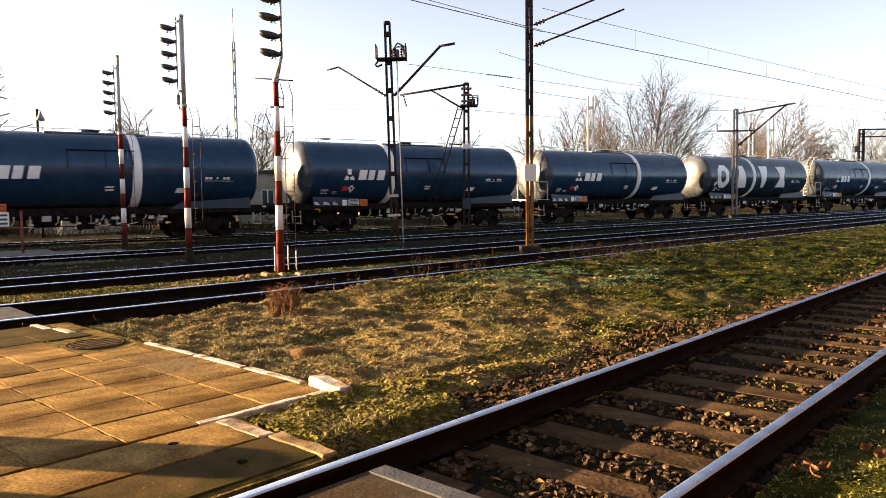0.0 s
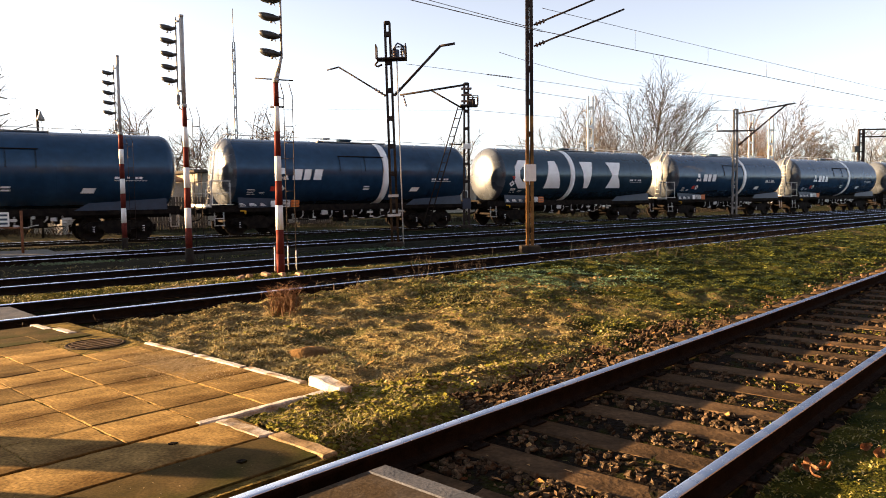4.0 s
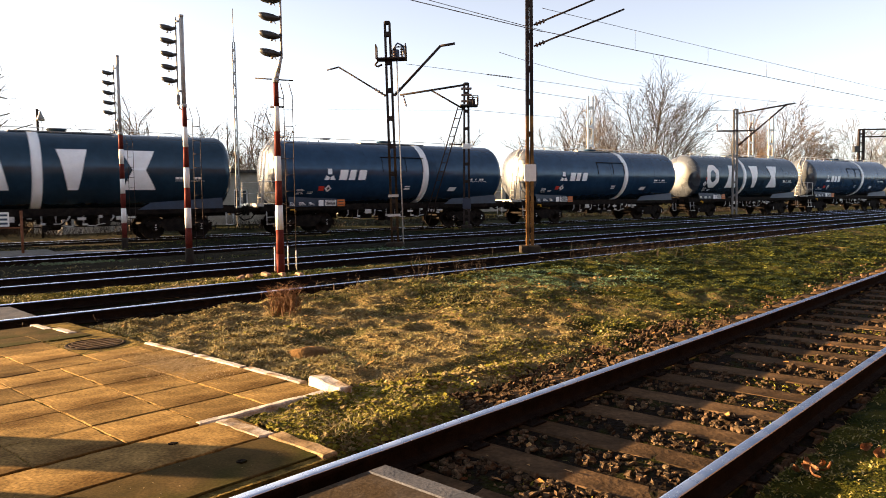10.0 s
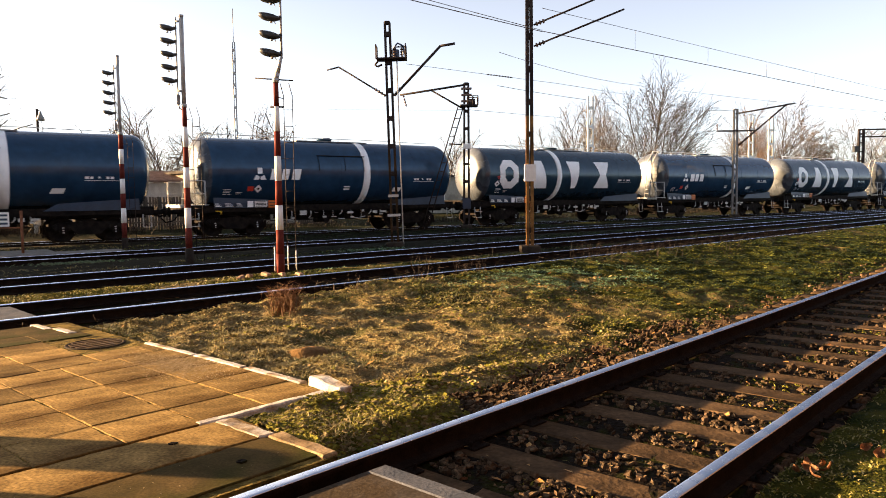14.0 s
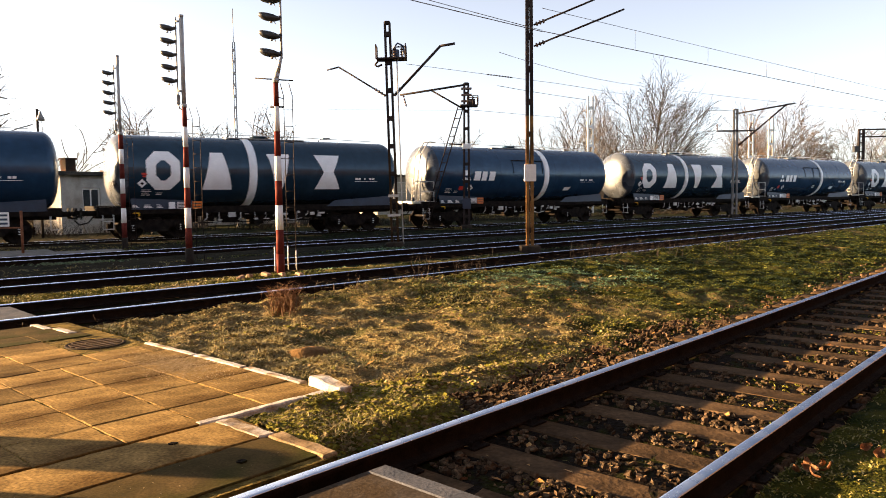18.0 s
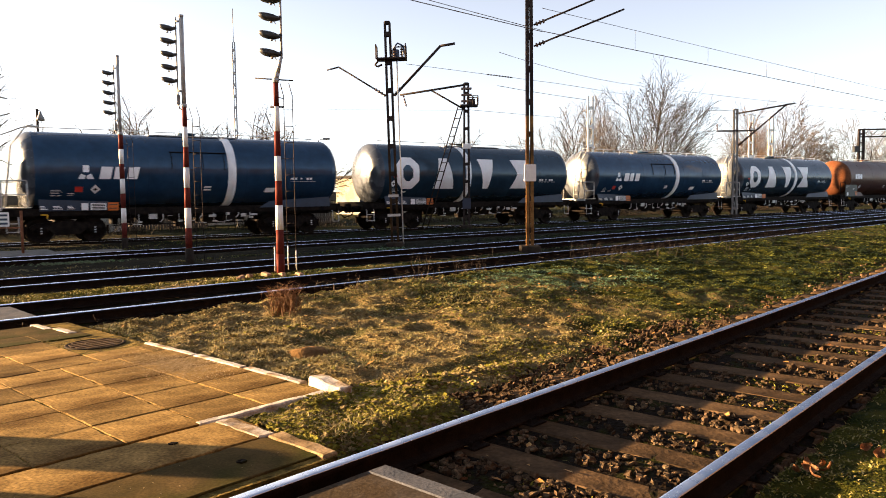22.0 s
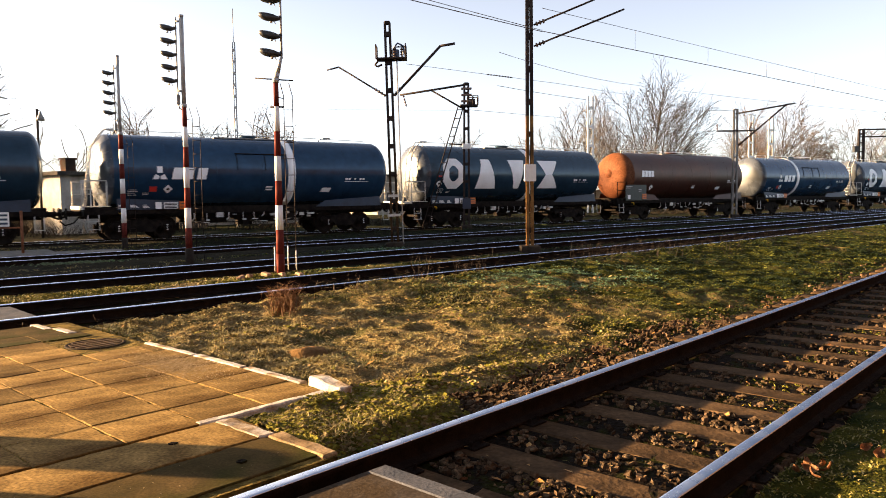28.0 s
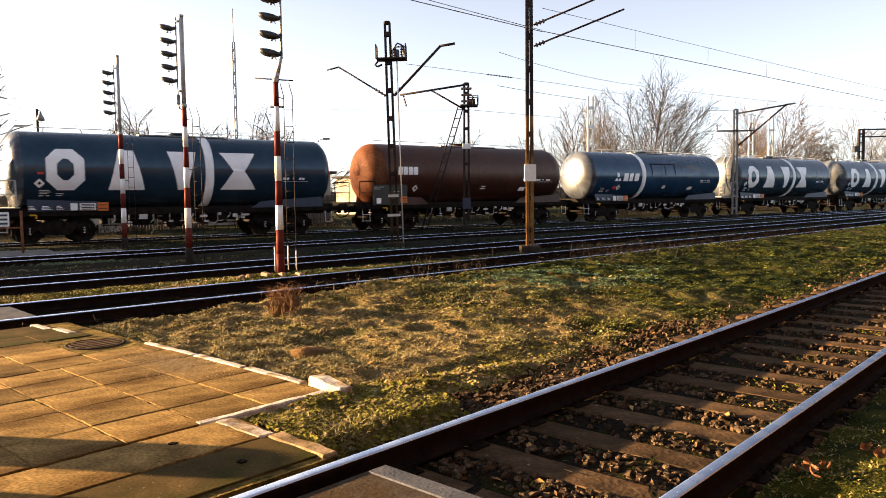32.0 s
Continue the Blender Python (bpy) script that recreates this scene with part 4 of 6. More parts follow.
# ---- platform of half-metre slabs ----
def slab_mesh(w, d, h, seed):
    """A slab with chipped, slightly wavy edges."""
    bm = BM()
    rnd = random.Random(seed)
    k = max(3, int(round(w / 0.07)))
    kd = max(3, int(round(d / 0.07)))
    rim = [(-w / 2 + w * i / k, -d / 2) for i in range(k)] + [(w / 2, -d / 2 + d * i / kd) for i in range(kd)]
    rim += [(w / 2 - w * i / k, d / 2) for i in range(k)] + [(-w / 2, d / 2 - d * i / kd) for i in range(kd)]
    rings = [[], [], []]
    for x, y in rim:
        e = rnd.uniform(-0.002, 0.004) + (rnd.uniform(0.004, 0.016) if rnd.random() < 0.14 else 0)
        sx, sy = (1 if x > 0 else -1) * (abs(x) > w / 2 - 1e-6), (1 if y > 0 else -1) * (abs(y) > d / 2 - 1e-6)
        rings[0].append(bm.verts.new((x, y, -h)))
        rings[1].append(bm.verts.new((x - sx * e * 0.4, y - sy * e * 0.4, -0.006)))
        rings[2].append(bm.verts.new((x - sx * (e + 0.004), y - sy * (e + 0.004), rnd.uniform(-0.0015, 0.001))))
    n = len(rim)
    for u, v in zip(rings, rings[1:]):
        for i in range(n):
            j = (i + 1) % n
            bm.faces.new((u[i], u[j], v[j], v[i]))
    bm.faces.new(rings[2])
    return bm


pavement = thing("pavement", NEAR_M, "footpath of worn sandy concrete slabs with mossy joints", "pavement", "", "structure")
bm = BM()
box(bm, -3.6, 3.17, -0.3, 2.58, 4.30, -0.046)
box(bm, -3.6, 4.30, -0.3, 3.42, 9.15, -0.040)
part("bedding", bm, "joint", pavement, "mossy sand bedding in the joints")
rows_b = [4.49, 4.99, 5.50, 5.98, 6.43, 6.82, 7.27, 7.77, 8.27]
row_edges = [4.25] + [(p + q) / 2 for p, q in zip(rows_b, rows_b[1:])] + [8.52]
rnd = random.Random(11)


def lay(data, a, b, tilt=0.28):
    ob = new("slab", data)
    ob.parent = pavement
    ob.matrix_basis = pose(a, b, -0.03 + rnd.uniform(-0.003, 0.002), rnd.uniform(-tilt, tilt), rnd.uniform(-tilt, tilt), rnd.uniform(-0.3, 0.3) + rnd.choice((0, 180)))


k = 0
for r, b in enumerate(rows_b):
    shift = (0.0, 0.0, 0.0, 0.0, 0.0, 0.14, 0.14, 0.14, 0.14)[r]
    if shift:
        bm = slab_mesh(shift - 0.012, 0.48, 0.06, 50 + r)
        if b < 7.0:
            part("slab", bm, "slab", pavement, "", pose(3.39 - shift / 2, b, -0.034))
        else:
            bm.free()
    shapes = []
    for q in range(3):
        me = bpy.data.meshes.new("slab")
        bm = slab_mesh(0.496, row_edges[r + 1] - row_edges[r] - 0.006, 0.06, 3 * r + q)
        bm.normal_update()
        bm.to_mesh(me)
        bm.free()
        me.materials.append(M["slab" if r < 8 else "mossslab"])
        shapes.append(me)
    for i in range(14):
        a = 3.14 - i * 0.502 - shift
        if a < -3.2 or (b > 7.0 and a > 2.78 and b < 7.9):
            continue
        lay(shapes[k % 3], a, (row_edges[r] + row_edges[r + 1]) / 2)
        k += 1
long_slab = part("slab", slab_mesh(2.2, 0.485, 0.06, 9), "slab", pavement, "", pose(1.48, 3.98, -0.03))
for a, b in ((-0.73, 3.985), (-2.94, 3.98)):
    ob = new("slab", long_slab.data)
    ob.parent = pavement
    ob.matrix_basis = pose(a, b, -0.032 + rnd.uniform(-0.006, 0.002), rnd.uniform(-0.3, 0.3), 0, rnd.uniform(-0.2, 0.2))
moss_slab = part("slab", slab_mesh(2.2, 0.485, 0.06, 10), "mossslab", pavement, "darker slab greened by moss", pose(1.41, 3.485, -0.034))
for a in (-0.8, -3.01):
    ob = new("slab", moss_slab.data)
    ob.parent = pavement
    ob["label"] = "darker slab greened by moss"
    ob.matrix_basis = pose(a, 3.483, -0.035, rnd.uniform(-0.3, 0.3), 0, rnd.uniform(-0.2, 0.2))
for a in (2.62, 1.1, -0.4):
    bm = BM()
    box(bm, -0.74, -0.3, -0.06, 0.74, 0.3, 0, 0.012)
    part("slab", bm, "mossslab", pavement, "", pose(a - 0.2, 8.82, -0.03, 0.3, 0, 0.6))
# white-painted edging
for a0, a1, b0, b1 in ((3.40, 3.48, 4.62, 5.4), (3.39, 3.465, 5.42, 6.2), (3.385, 3.455, 6.22, 7.15), (2.36, 3.38, 4.245, 4.318), (2.49, 2.60, 3.19, 3.72), (2.44, 2.56, 3.73, 4.22), (3.10, 3.2, 8.3, 8.75), (3.03, 3.12, 8.77, 9.2)):
    bm = BM()
    n = max(1, int(max(a1 - a0, b1 - b0) / 0.09))
    vs = box(bm, a0, b0, -0.14, a1, b1, -0.024 + rnd.uniform(-0.005, 0.003), 0.010)
    bmesh.ops.subdivide_edges(bm, edges=[e for e in bm.edges if e.calc_length() > 0.3], cuts=n, use_grid_fill=True)
    for v in bm.verts:
        v.co += Vector((noise.noise(v.co * 9) * 0.014, noise.noise(v.co * 9 + Vector((5, 0, 0))) * 0.014, noise.noise(v.co * 7 + Vector((0, 5, 0))) * 0.008))
    bare = b0 == 3.19
    part("edging", bm, "edgestone" if bare else "white", pavement, "bare sandy edging stone" if bare else "chipped white-painted edging stone")
bm = BM()
vs = box(bm, -0.065, -0.21, -0.12, 0.065, 0.21, 0.055, 0.012)
bmesh.ops.subdivide_edges(bm, edges=bm.edges[:], cuts=3, use_grid_fill=True)
for v in bm.verts:
    v.co += Vector([noise.noise(v.co * 8 + Vector((k * 7, 0, 0))) * 0.016 for k in range(3)])
tagged(part("kerb_block", bm, "white", None, "", NEAR_M @ pose(3.47, 4.34, -0.03, 3, 2, -6)), "loose chipped kerb stone with peeling white paint", "kerb stone")
for a, b in ((2.06, 4.03), (2.16, 3.47)):
    bm = BM()
    lathe(bm, [(0.002, 0.03), (0.006, 0.028), (0.0065, 0.002)], "z", 10)
    part("lifting_hole", bm, "ballast", pavement, "dark lifting hole", pose(a, b, -0.0345, 0, 0, 20))
# crossing panels between the rails
bm = BM()
box(bm, -2.5, 1.62, -0.2, 2.62, 2.86, -0.035, 0.012)
tagged(part("crossing_panel", bm, "concrete", None, "", NEAR_M), "concrete crossing panel between the near rails", "crossing panel", "crossing panels")
bm = BM()
box(bm, 2.50, 1.64, -0.15, 2.635, 2.84, -0.028, 0.01)
tagged(part("panel_edge", bm, "greypanel", None, "", NEAR_M), "worn pale end beam of the crossing panel", "kerb stone")
for key, a0, a1 in (("second", -3.0, 2.7), ("fourth", -3.0, 3.2)):
    bm = BM()
    box(bm, a0, -0.62, -0.2, a1, 0.62, -0.02, 0.012)
    tagged(part("crossing_panel", bm, "greypanel", None, "", track_pose(key)), "pale concrete crossing panel between rails", "crossing panel", "crossing panels")
bm = BM()
box(bm, 2.0, 23.9, -0.26, 5.2, 25.0, -0.12, 0.01)
box(bm, -3.0, 23.8, -0.26, 3.4, 26.4, -0.115, 0.01)
tagged(part("path_slab", bm, "palepanel"), "flat grey concrete path by the signal", "path slab")
# drain cover
bm = BM()
lathe(bm, [(-0.05, 0.28), (-0.004, 0.28), (0.002, 0.27), (0.002, 0.25), (-0.016, 0.245), (-0.016, 0.002)], "z", 32)
cover = tagged(part("drain_cover", bm, "iron", None, "", NEAR_M @ pose(3.06, 7.50, -0.03)), "round rusty cast-iron drain cover with bars", "drain cover")
for i in range(5):
    y = -0.18 + i * 0.09
    hw = math.sqrt(0.24 ** 2 - y * y)
    bm = BM()
    box(bm, -hw, y - 0.024, -0.016, hw, y + 0.024, 0.004, 0.004)
    part("bar", bm, "paleiron", cover)


# ---- signals ----
def signal(x, y, z, heads, top, stripes_top, spacing, first, tube_r=0.055, mast_r=0.05, ladder=True, label="", off=0.0, size=0.84):
    s = thing("railway_signal", pose(x, y, z, 0, 0, -32), label, "signal", "station signals")
    k = 0
    bm = BM()
    tube(bm, (0, 0, -0.1), (0, 0, 0.35), 0.084 if off else 0.098, 14)
    part("foot", bm, "red" if off else "foot", s, "red mast foot" if off else "dark mast foot")
    zz = 0.35
    step = (stripes_top - 0.35) / 7
    while zz < stripes_top - 0.01:
        bm = BM()
        wide = [0.082 - (0.082 - mast_r) * (q - 0.35) / (stripes_top - 0.35) for q in (zz, zz + step)]
        tube(bm, (0, 0, zz), (0, 0, zz + step), wide[0], 16, wide[1])
        part("stripe", bm, "red" if k % 2 == 0 else "signwhite", s, "red mast section" if k % 2 == 0 else "white mast section")
        zz += step
        k += 1
    bm = BM()
    tube(bm, (off * 0.48, 0, stripes_top + (0.45 if off else 0)), (off * 0.48, 0, top), tube_r, 14)
    tube(bm, (0, 0, stripes_top - 0.02), (0, 0, stripes_top + 0.06), mast_r + 0.012, 14)
    tube(bm, (off * 0.48, 0, top), (off * 0.48, 0, top + 0.05), tube_r * 1.15, 14)
    part("upper_mast", bm, "palegalv", s, "pale grey upper tube")
    bm = BM()
    zl, zh = first - 0.35, first + spacing * (heads - 1) + 0.25
    if off:
        zl = first - 0.1
    box(bm, off - 0.15, -0.02, zl, off - 0.12, 0.02, zh, 0.008)
    for q in (zl + 0.1, zh - 0.1):
        tube(bm, (off - 0.13, 0, q), (off * 0.48, 0, q), 0.025, 8)
    part("backing", bm, "galv", s, "narrow backing rail of the lamps")
    for i in range(heads):
        zc = first + i * spacing
        bm = BM()
        tube(bm, (off - 0.12, 0, zc), (off - 0.18, 0, zc), 0.032, 12)
        head = part("lamp_unit", bm, "hood", s, "black signal lamp")
        bm = BM()
        rings = []
        for sx, hh, hw, cz in ((0.0, 0.03, 0.05, -0.022), (0.12, 0.05, 0.075, -0.022), (0.3, 0.078, 0.1, -0.014), (0.55, 0.09, 0.108, 0.004), (0.8, 0.082, 0.10, 0.026), (0.93, 0.062, 0.08, 0.044), (1.0, 0.036, 0.05, 0.056)):
            rings.append([bm.verts.new((off - 0.15 - 0.42 * size * sx, size * hw * math.cos(j * math.pi / 7), zc + size * (cz + 0.9 * hh * math.sin(j * math.pi / 7)))) for j in range(14)])
        for u, v in zip(rings, rings[1:]):
            for j in range(14):
                bm.faces.new((u[j], u[(j + 1) % 14], v[(j + 1) % 14], v[j]))
        bm.faces.new(rings[0][::-1])
        bm.faces.new(rings[-1])
        bmesh.ops.recalc_face_normals(bm, faces=bm.faces)
        part("hood", bm, "hood", head, "long black sun hood", None, True)
        bm = BM()
        tube(bm, (off - 0.33, 0, zc - 0.11), (off - 0.33, 0, zc - 0.075), 0.028, 8)
        tube(bm, (off - 0.24, 0, zc - 0.14), (off - 0.27, 0, zc - 0.07), 0.008, 5)
        part("lamp_socket", bm, "light", head, "pale socket below the lamp")
    if not off:
        bm = BM()
        box(bm, -0.17, -0.05, zl - 0.22, -0.09, 0.05, zl + 0.02, 0.02)
        path_tube(bm, [(-0.14, 0, zl - 0.2), (-0.1, 0, zl - 0.32), (0, 0, zl - 0.34)], 0.018)
        part("cable_box", bm, "galv", s, "small grey cable box")
    if ladder:
        bm = BM()
        for xx in (0.11, 0.285):
            path_tube(bm, [(xx, 0.25, 0), (xx, 0.25, stripes_top - 0.25), (xx - 0.06, 0.22, stripes_top + 0.0)], 0.008)
        q = 0.3
        while q < stripes_top - 0.2:
            tube(bm, (0.11, 0.25, q), (0.285, 0.25, q), 0.008, 6)
            q += 0.33
        for q in (0.9, stripes_top * 0.6, stripes_top - 0.3):
            tube(bm, (0.11, 0.25, q), (0, 0, q), 0.010, 6)
        part("ladder", bm, "steel", s, "thin dark ladder")
    return s


signal(5.49, 25.42, -0.15, 5, 6.08, 3.65, 0.312, 4.33, 0.045, 0.07, ladder=True, label="five-lamp signal on a red and white striped mast")
signal(5.35, 18.07, -0.12, 5, 5.80, 3.72, 0.305, 4.33, 0.05, 0.052, ladder=True, label="tall five-lamp signal on a striped mast, grey top tube")
s3 = signal(6.02, 14.18, -0.08, 4, 5.9, 3.80, 0.351, 4.36, 0.022, ladder=True, label="striped signal mast with hooded lamps and a ladder", off=0.27, size=1.0)
bm = BM()
tube(bm, (0, 0, 3.84), (0.04, 0, 3.98), 0.055, 12, 0.05)
tube(bm, (0.04, 0, 3.98), (0.13, 0, 4.3), 0.05, 12, 0.022)
part("taper", bm, "palegalv", s3, "tapered grey joint")
for p, q, r in (((-0.42, 0.05, 3.88), (0.34, 0.0, 3.82), 0.014), ((-0.12, 0.0, 3.3), (0.14, 0.0, 3.3), 0.02)):
    bm = BM()
    tube(bm, p, q, r, 6)
    part("cross_bar", bm, "steel", s3, "dark cross bar")
for (dx, dy), h in (((-0.1, -0.08), 0.5), ((0.12, 0.24), 0.5), ((0.285, 0.24), 0.4)):
    bm = BM()
    tube(bm, (dx, dy, 0), (dx, dy, h), 0.012, 8)
    part("marker_post", bm, "signwhite", s3, "white ladder stay")


# ---- catenary masts ----
def lattice_mast(x, y, z, height, gap, leg, turn, label, lean=0.0, mats=("steel", "maststeel"), split=3.6):
    """Two channels tied by battens on a concrete foot."""
    m = thing("catenary_mast", pose(x, y, z, 0, lean, turn), label, "mast", "catenary masts")
    bm = BM()
    box(bm, -0.27, -0.25, -0.25, 0.27, 0.25, 0.16, 0.03)
    part("foundation", bm, "foot", m, "dark concrete foundation")
    for s in (-1, 1):
        taper = 0.75
        for za, zb, mk, words in ((0.12, split, mats[1], "lower steel channel"), (split, height, mats[0], "dark upper steel channel")):
            bm = BM()
            ends = []
            for z0 in (za, zb):
                xo = s * gap * (1 - (1 - taper) * z0 / height) / 2
                prof = ((-leg / 2, -0.09), (leg / 2, -0.09), (leg / 2, -0.07), (-leg / 2 + 0.02, -0.07), (-leg / 2 + 0.02, 0.07), (leg / 2, 0.07), (leg / 2, 0.09), (-leg / 2, 0.09))
                ends.append([bm.verts.new((xo + s * u, v, z0)) for u, v in prof])
            for i in range(8):
                bm.faces.new((ends[0][i], ends[0][(i + 1) % 8], ends[1][(i + 1) % 8], ends[1][i]))
            bm.faces.new(ends[0])
            bm.faces.new(ends[1][::-1])
            bmesh.ops.recalc_face_normals(bm, faces=bm.faces)
            part("leg", bm, mk, m, words)
    k = 0
    zz = 0.5
    while zz < height:
        g0 = gap * (1 - 0.25 * zz / height)
        bm = BM()
        box(bm, -g0 / 2, -0.085, zz, g0 / 2, -0.07, zz + 0.14, 0.004)
        box(bm, -g0 / 2, 0.07, zz, g0 / 2, 0.085, zz + 0.14, 0.004)
        part("batten", bm, mats[0], m)
        zz += 0.85
    bm = BM()
    box(bm, -gap * 0.42, -0.1, height - 0.06, gap * 0.42, 0.1, height + 0.03, 0.01)
    part("cap", bm, mats[0], m, "dark mast head")
    return m


def insulator(bm, p, q, r=0.05, n=4):
    """A ribbed turned insulator from p to q."""
    p, q = Vector(p), Vector(q)
    d = q - p
    prof = [(0.0, r * 0.4)]
    for i in range(n):
        c = d.length * (i + 0.5) / n
        prof += [(c - 0.025, r * 0.4), (c - 0.02, r), (c + 0.015, r * 0.9), (c + 0.025, r * 0.4)]
    prof.append((d.length, r * 0.4))
    w = d.to_track_quat("Z", "Y").to_matrix()
    for v in lathe(bm, prof, "z", 10):
        v.co = p + w @ v.co


IMG_TURN = -35.4      # plan turn of things that face the platform squarely
m1 = lattice_mast(12.2, 19.74, -0.15, 6.88, 0.19, 0.065, IMG_TURN, "dark lattice mast with switch platform and two arms", -1.2, ("steel", "oldmast"), 3.0)
bm = BM()
box(bm, -0.36, -0.25, 5.74, 0.54, 0.25, 5.79, 0.01)
for u in (-0.36, 0.54):
    for v in (-0.25, 0.25):
        tube(bm, (u, v, 5.75), (u, v, 6.18), 0.02, 6)
path_tube(bm, [(-0.36, -0.25, 6.18), (-0.36, 0.25, 6.18)], 0.018)
path_tube(bm, [(0.54, -0.25, 6.18), (0.54, 0.25, 6.18), (0.2, 0.25, 6.18)], 0.018)
part("switch_platform", bm, "steel", m1, "dark steel switch platform")
bm = BM()
box(bm, 0.12, -0.12, 5.79, 0.34, 0.1, 6.04, 0.02)
path_tube(bm, [(0.16, -0.14, 6.04), (0.3, -0.16, 6.22), (0.48, -0.1, 6.12), (0.52, 0.05, 5.8)], 0.022)
path_tube(bm, [(0.44, -0.2, 5.79), (0.5, -0.2, 6.1), (0.38, -0.1, 6.2)], 0.018)
part("switch_gear", bm, "bluesill", m1, "blue-grey switch box with rods")
bm = BM()
path_tube(bm, [(-0.3, 0, 5.74), (-0.42, 0, 5.62), (-0.34, 0, 5.55), (-0.2, 0, 5.62)], 0.03)
part("rope_wheel", bm, "steel", m1, "small dark guide wheel")
for k, u in enumerate((0.2, 0.42)):
    bm = BM()
    insulator(bm, (u, -0.1 + 0.1 * k, 5.78), (u, -0.1 + 0.1 * k, 6.1), 0.06, 4)
    part("insulator", bm, "porcelain", m1, "brown ribbed insulator")
    bm = BM()
    tube(bm, (u, -0.1 + 0.1 * k, 6.1), (u + 0.12, 0.1, 6.16), 0.02, 6)
    part("contact_arm", bm, "steel", m1)
bm = BM()
path_tube(bm, [(0.14, 0, 4.66), (1.61, 0.2, 6.16), (2.06, 0.2, 6.22)], 0.04, 8)
part("arm", bm, "steel", m1, "slanted tubular arm")
bm = BM()
path_tube(bm, [(-0.12, 0, 4.66), (-1.55, 0.1, 5.6), (-1.92, 0.1, 5.52)], 0.024, 8)
part("arm", bm, "steel", m1, "thin tubular arm")
bm = BM()
insulator(bm, (0.12, 0, 4.66), (0.36, 0.03, 4.9), 0.055, 4)
part("insulator", bm, "porcelain", m1, "brown ribbed insulator")
bm = BM()
insulator(bm, (-0.12, 0, 4.66), (-0.46, 0.03, 4.89), 0.05, 4)
part("insulator", bm, "porcelain", m1, "brown ribbed insulator")
bm = BM()
for u, w_, zz in ((-0.02, 0.3, 0.95), (0.0, 0.22, 1.55)):
    box(bm, -w_ / 2 - 0.05, -0.14, zz, w_ / 2 + 0.05, -0.11, zz + 0.08)
path_tube(bm, [(0.26, -0.1, 0.1), (0.26, -0.1, 5.7)], 0.02)
part("clamp", bm, "light", m1, "pale clamps and pull rod")

m2 = lattice_mast(13.44, 14.89, -0.1, 9.4, 0.125, 0.078, IMG_TURN, "tall steel mast with a white plate and cantilever arms", 0)
bm = BM()
box(bm, -0.16, -0.13, 2.0 - 0.13, 0.16, -0.10, 2.32, 0.008)
part("plate", bm, "signwhite", m2, "blank white plate")
for z0, u1, z1 in ((5.97, 2.7, 7.0), (5.42, 2.5, 6.35)):
    bm = BM()
    path_tube(bm, [(0.12, 0, z0), (u1, 0, z1)], 0.025, 8)
    part("arm", bm, "steel", m2, "thin cantilever tube")
    bm = BM()
    insulator(bm, (0.16, 0, z0 + 0.015), (0.42, 0, z0 + 0.115), 0.06, 3)
    part("insulator", bm, "porcelain", m2, "brown ribbed insulator")

m3 = lattice_mast(22.01, 28.97, -0.15, 7.0, 0.25, 0.10, IMG_TURN, "dark mast with a strut, ladder and bracket arm", 0.4, ("steel", "steel"))
bm = BM()
path_tube(bm, [(0.1, 0, 6.95), (-3.2, 0, 6.45)], 0.05, 8)
path_tube(bm, [(-1.7, 0, 6.67), (-0.1, 0, 5.75)], 0.04, 8)
part("arm", bm, "steel", m3, "bracket arm with brace")
bm = BM()
for v in (-0.13, 0.13):
    tube(bm, (-2.05 + v, 0, 0.0), (-0.25 + v, 0, 5.95), 0.032, 6)
for k in range(14):
    t = (k + 0.5) / 14
    tube(bm, (-2.18 + 1.8 * t, 0, 5.95 * t), (-1.92 + 1.8 * t, 0, 5.95 * t), 0.02, 6)
tube(bm, (-0.85, 0, 4.1), (-0.1, 0, 4.05), 0.035, 6)
part("strut", bm, "steel", m3, "slanting ladder-like strut")
bm = BM()
box(bm, -0.3, -0.3, 5.88, 0.55, 0.35, 5.96, 0.01)
for u in (0.05, 0.3, 0.55):
    for v in (-0.3, 0.35):
        tube(bm, (u, v, 5.92), (u, v, 6.36), 0.025, 6)
path_tube(bm, [(0.05, 0.35, 6.36), (0.55, 0.35, 6.36), (0.55, -0.3, 6.36), (0.05, -0.3, 6.36)], 0.022)
box(bm, 0.15, -0.1, 5.96, 0.42, 0.15, 6.25, 0.02)
part("switch_platform", bm, "steel", m3, "dark steel switch platform")
bm = BM()
for zz in (6.1, 6.4, 6.7):
    box(bm, -0.25, -0.14, zz, 0.25, 0.14, zz + 0.08)
    part("collar", bm, "porcelain", m3, "dark collar round the mast head")
    bm = BM()
insulator(bm, (-3.05, 0, 6.45), (-2.9, 0, 5.9), 0.06, 4)
part("insulator", bm, "porcelain", m3, "hanging insulator")
bm = BM()
box(bm, -0.2, -0.16, 0.95, 0.2, -0.13, 1.45, 0.005)
part("plate", bm, "bluesill", m3, "small faded blue plate")
bm = BM()
box(bm, -0.2, -0.16, 3.85, 0.2, -0.13, 4.1, 0.005)
part("plate", bm, "signwhite", m3, "white plate")

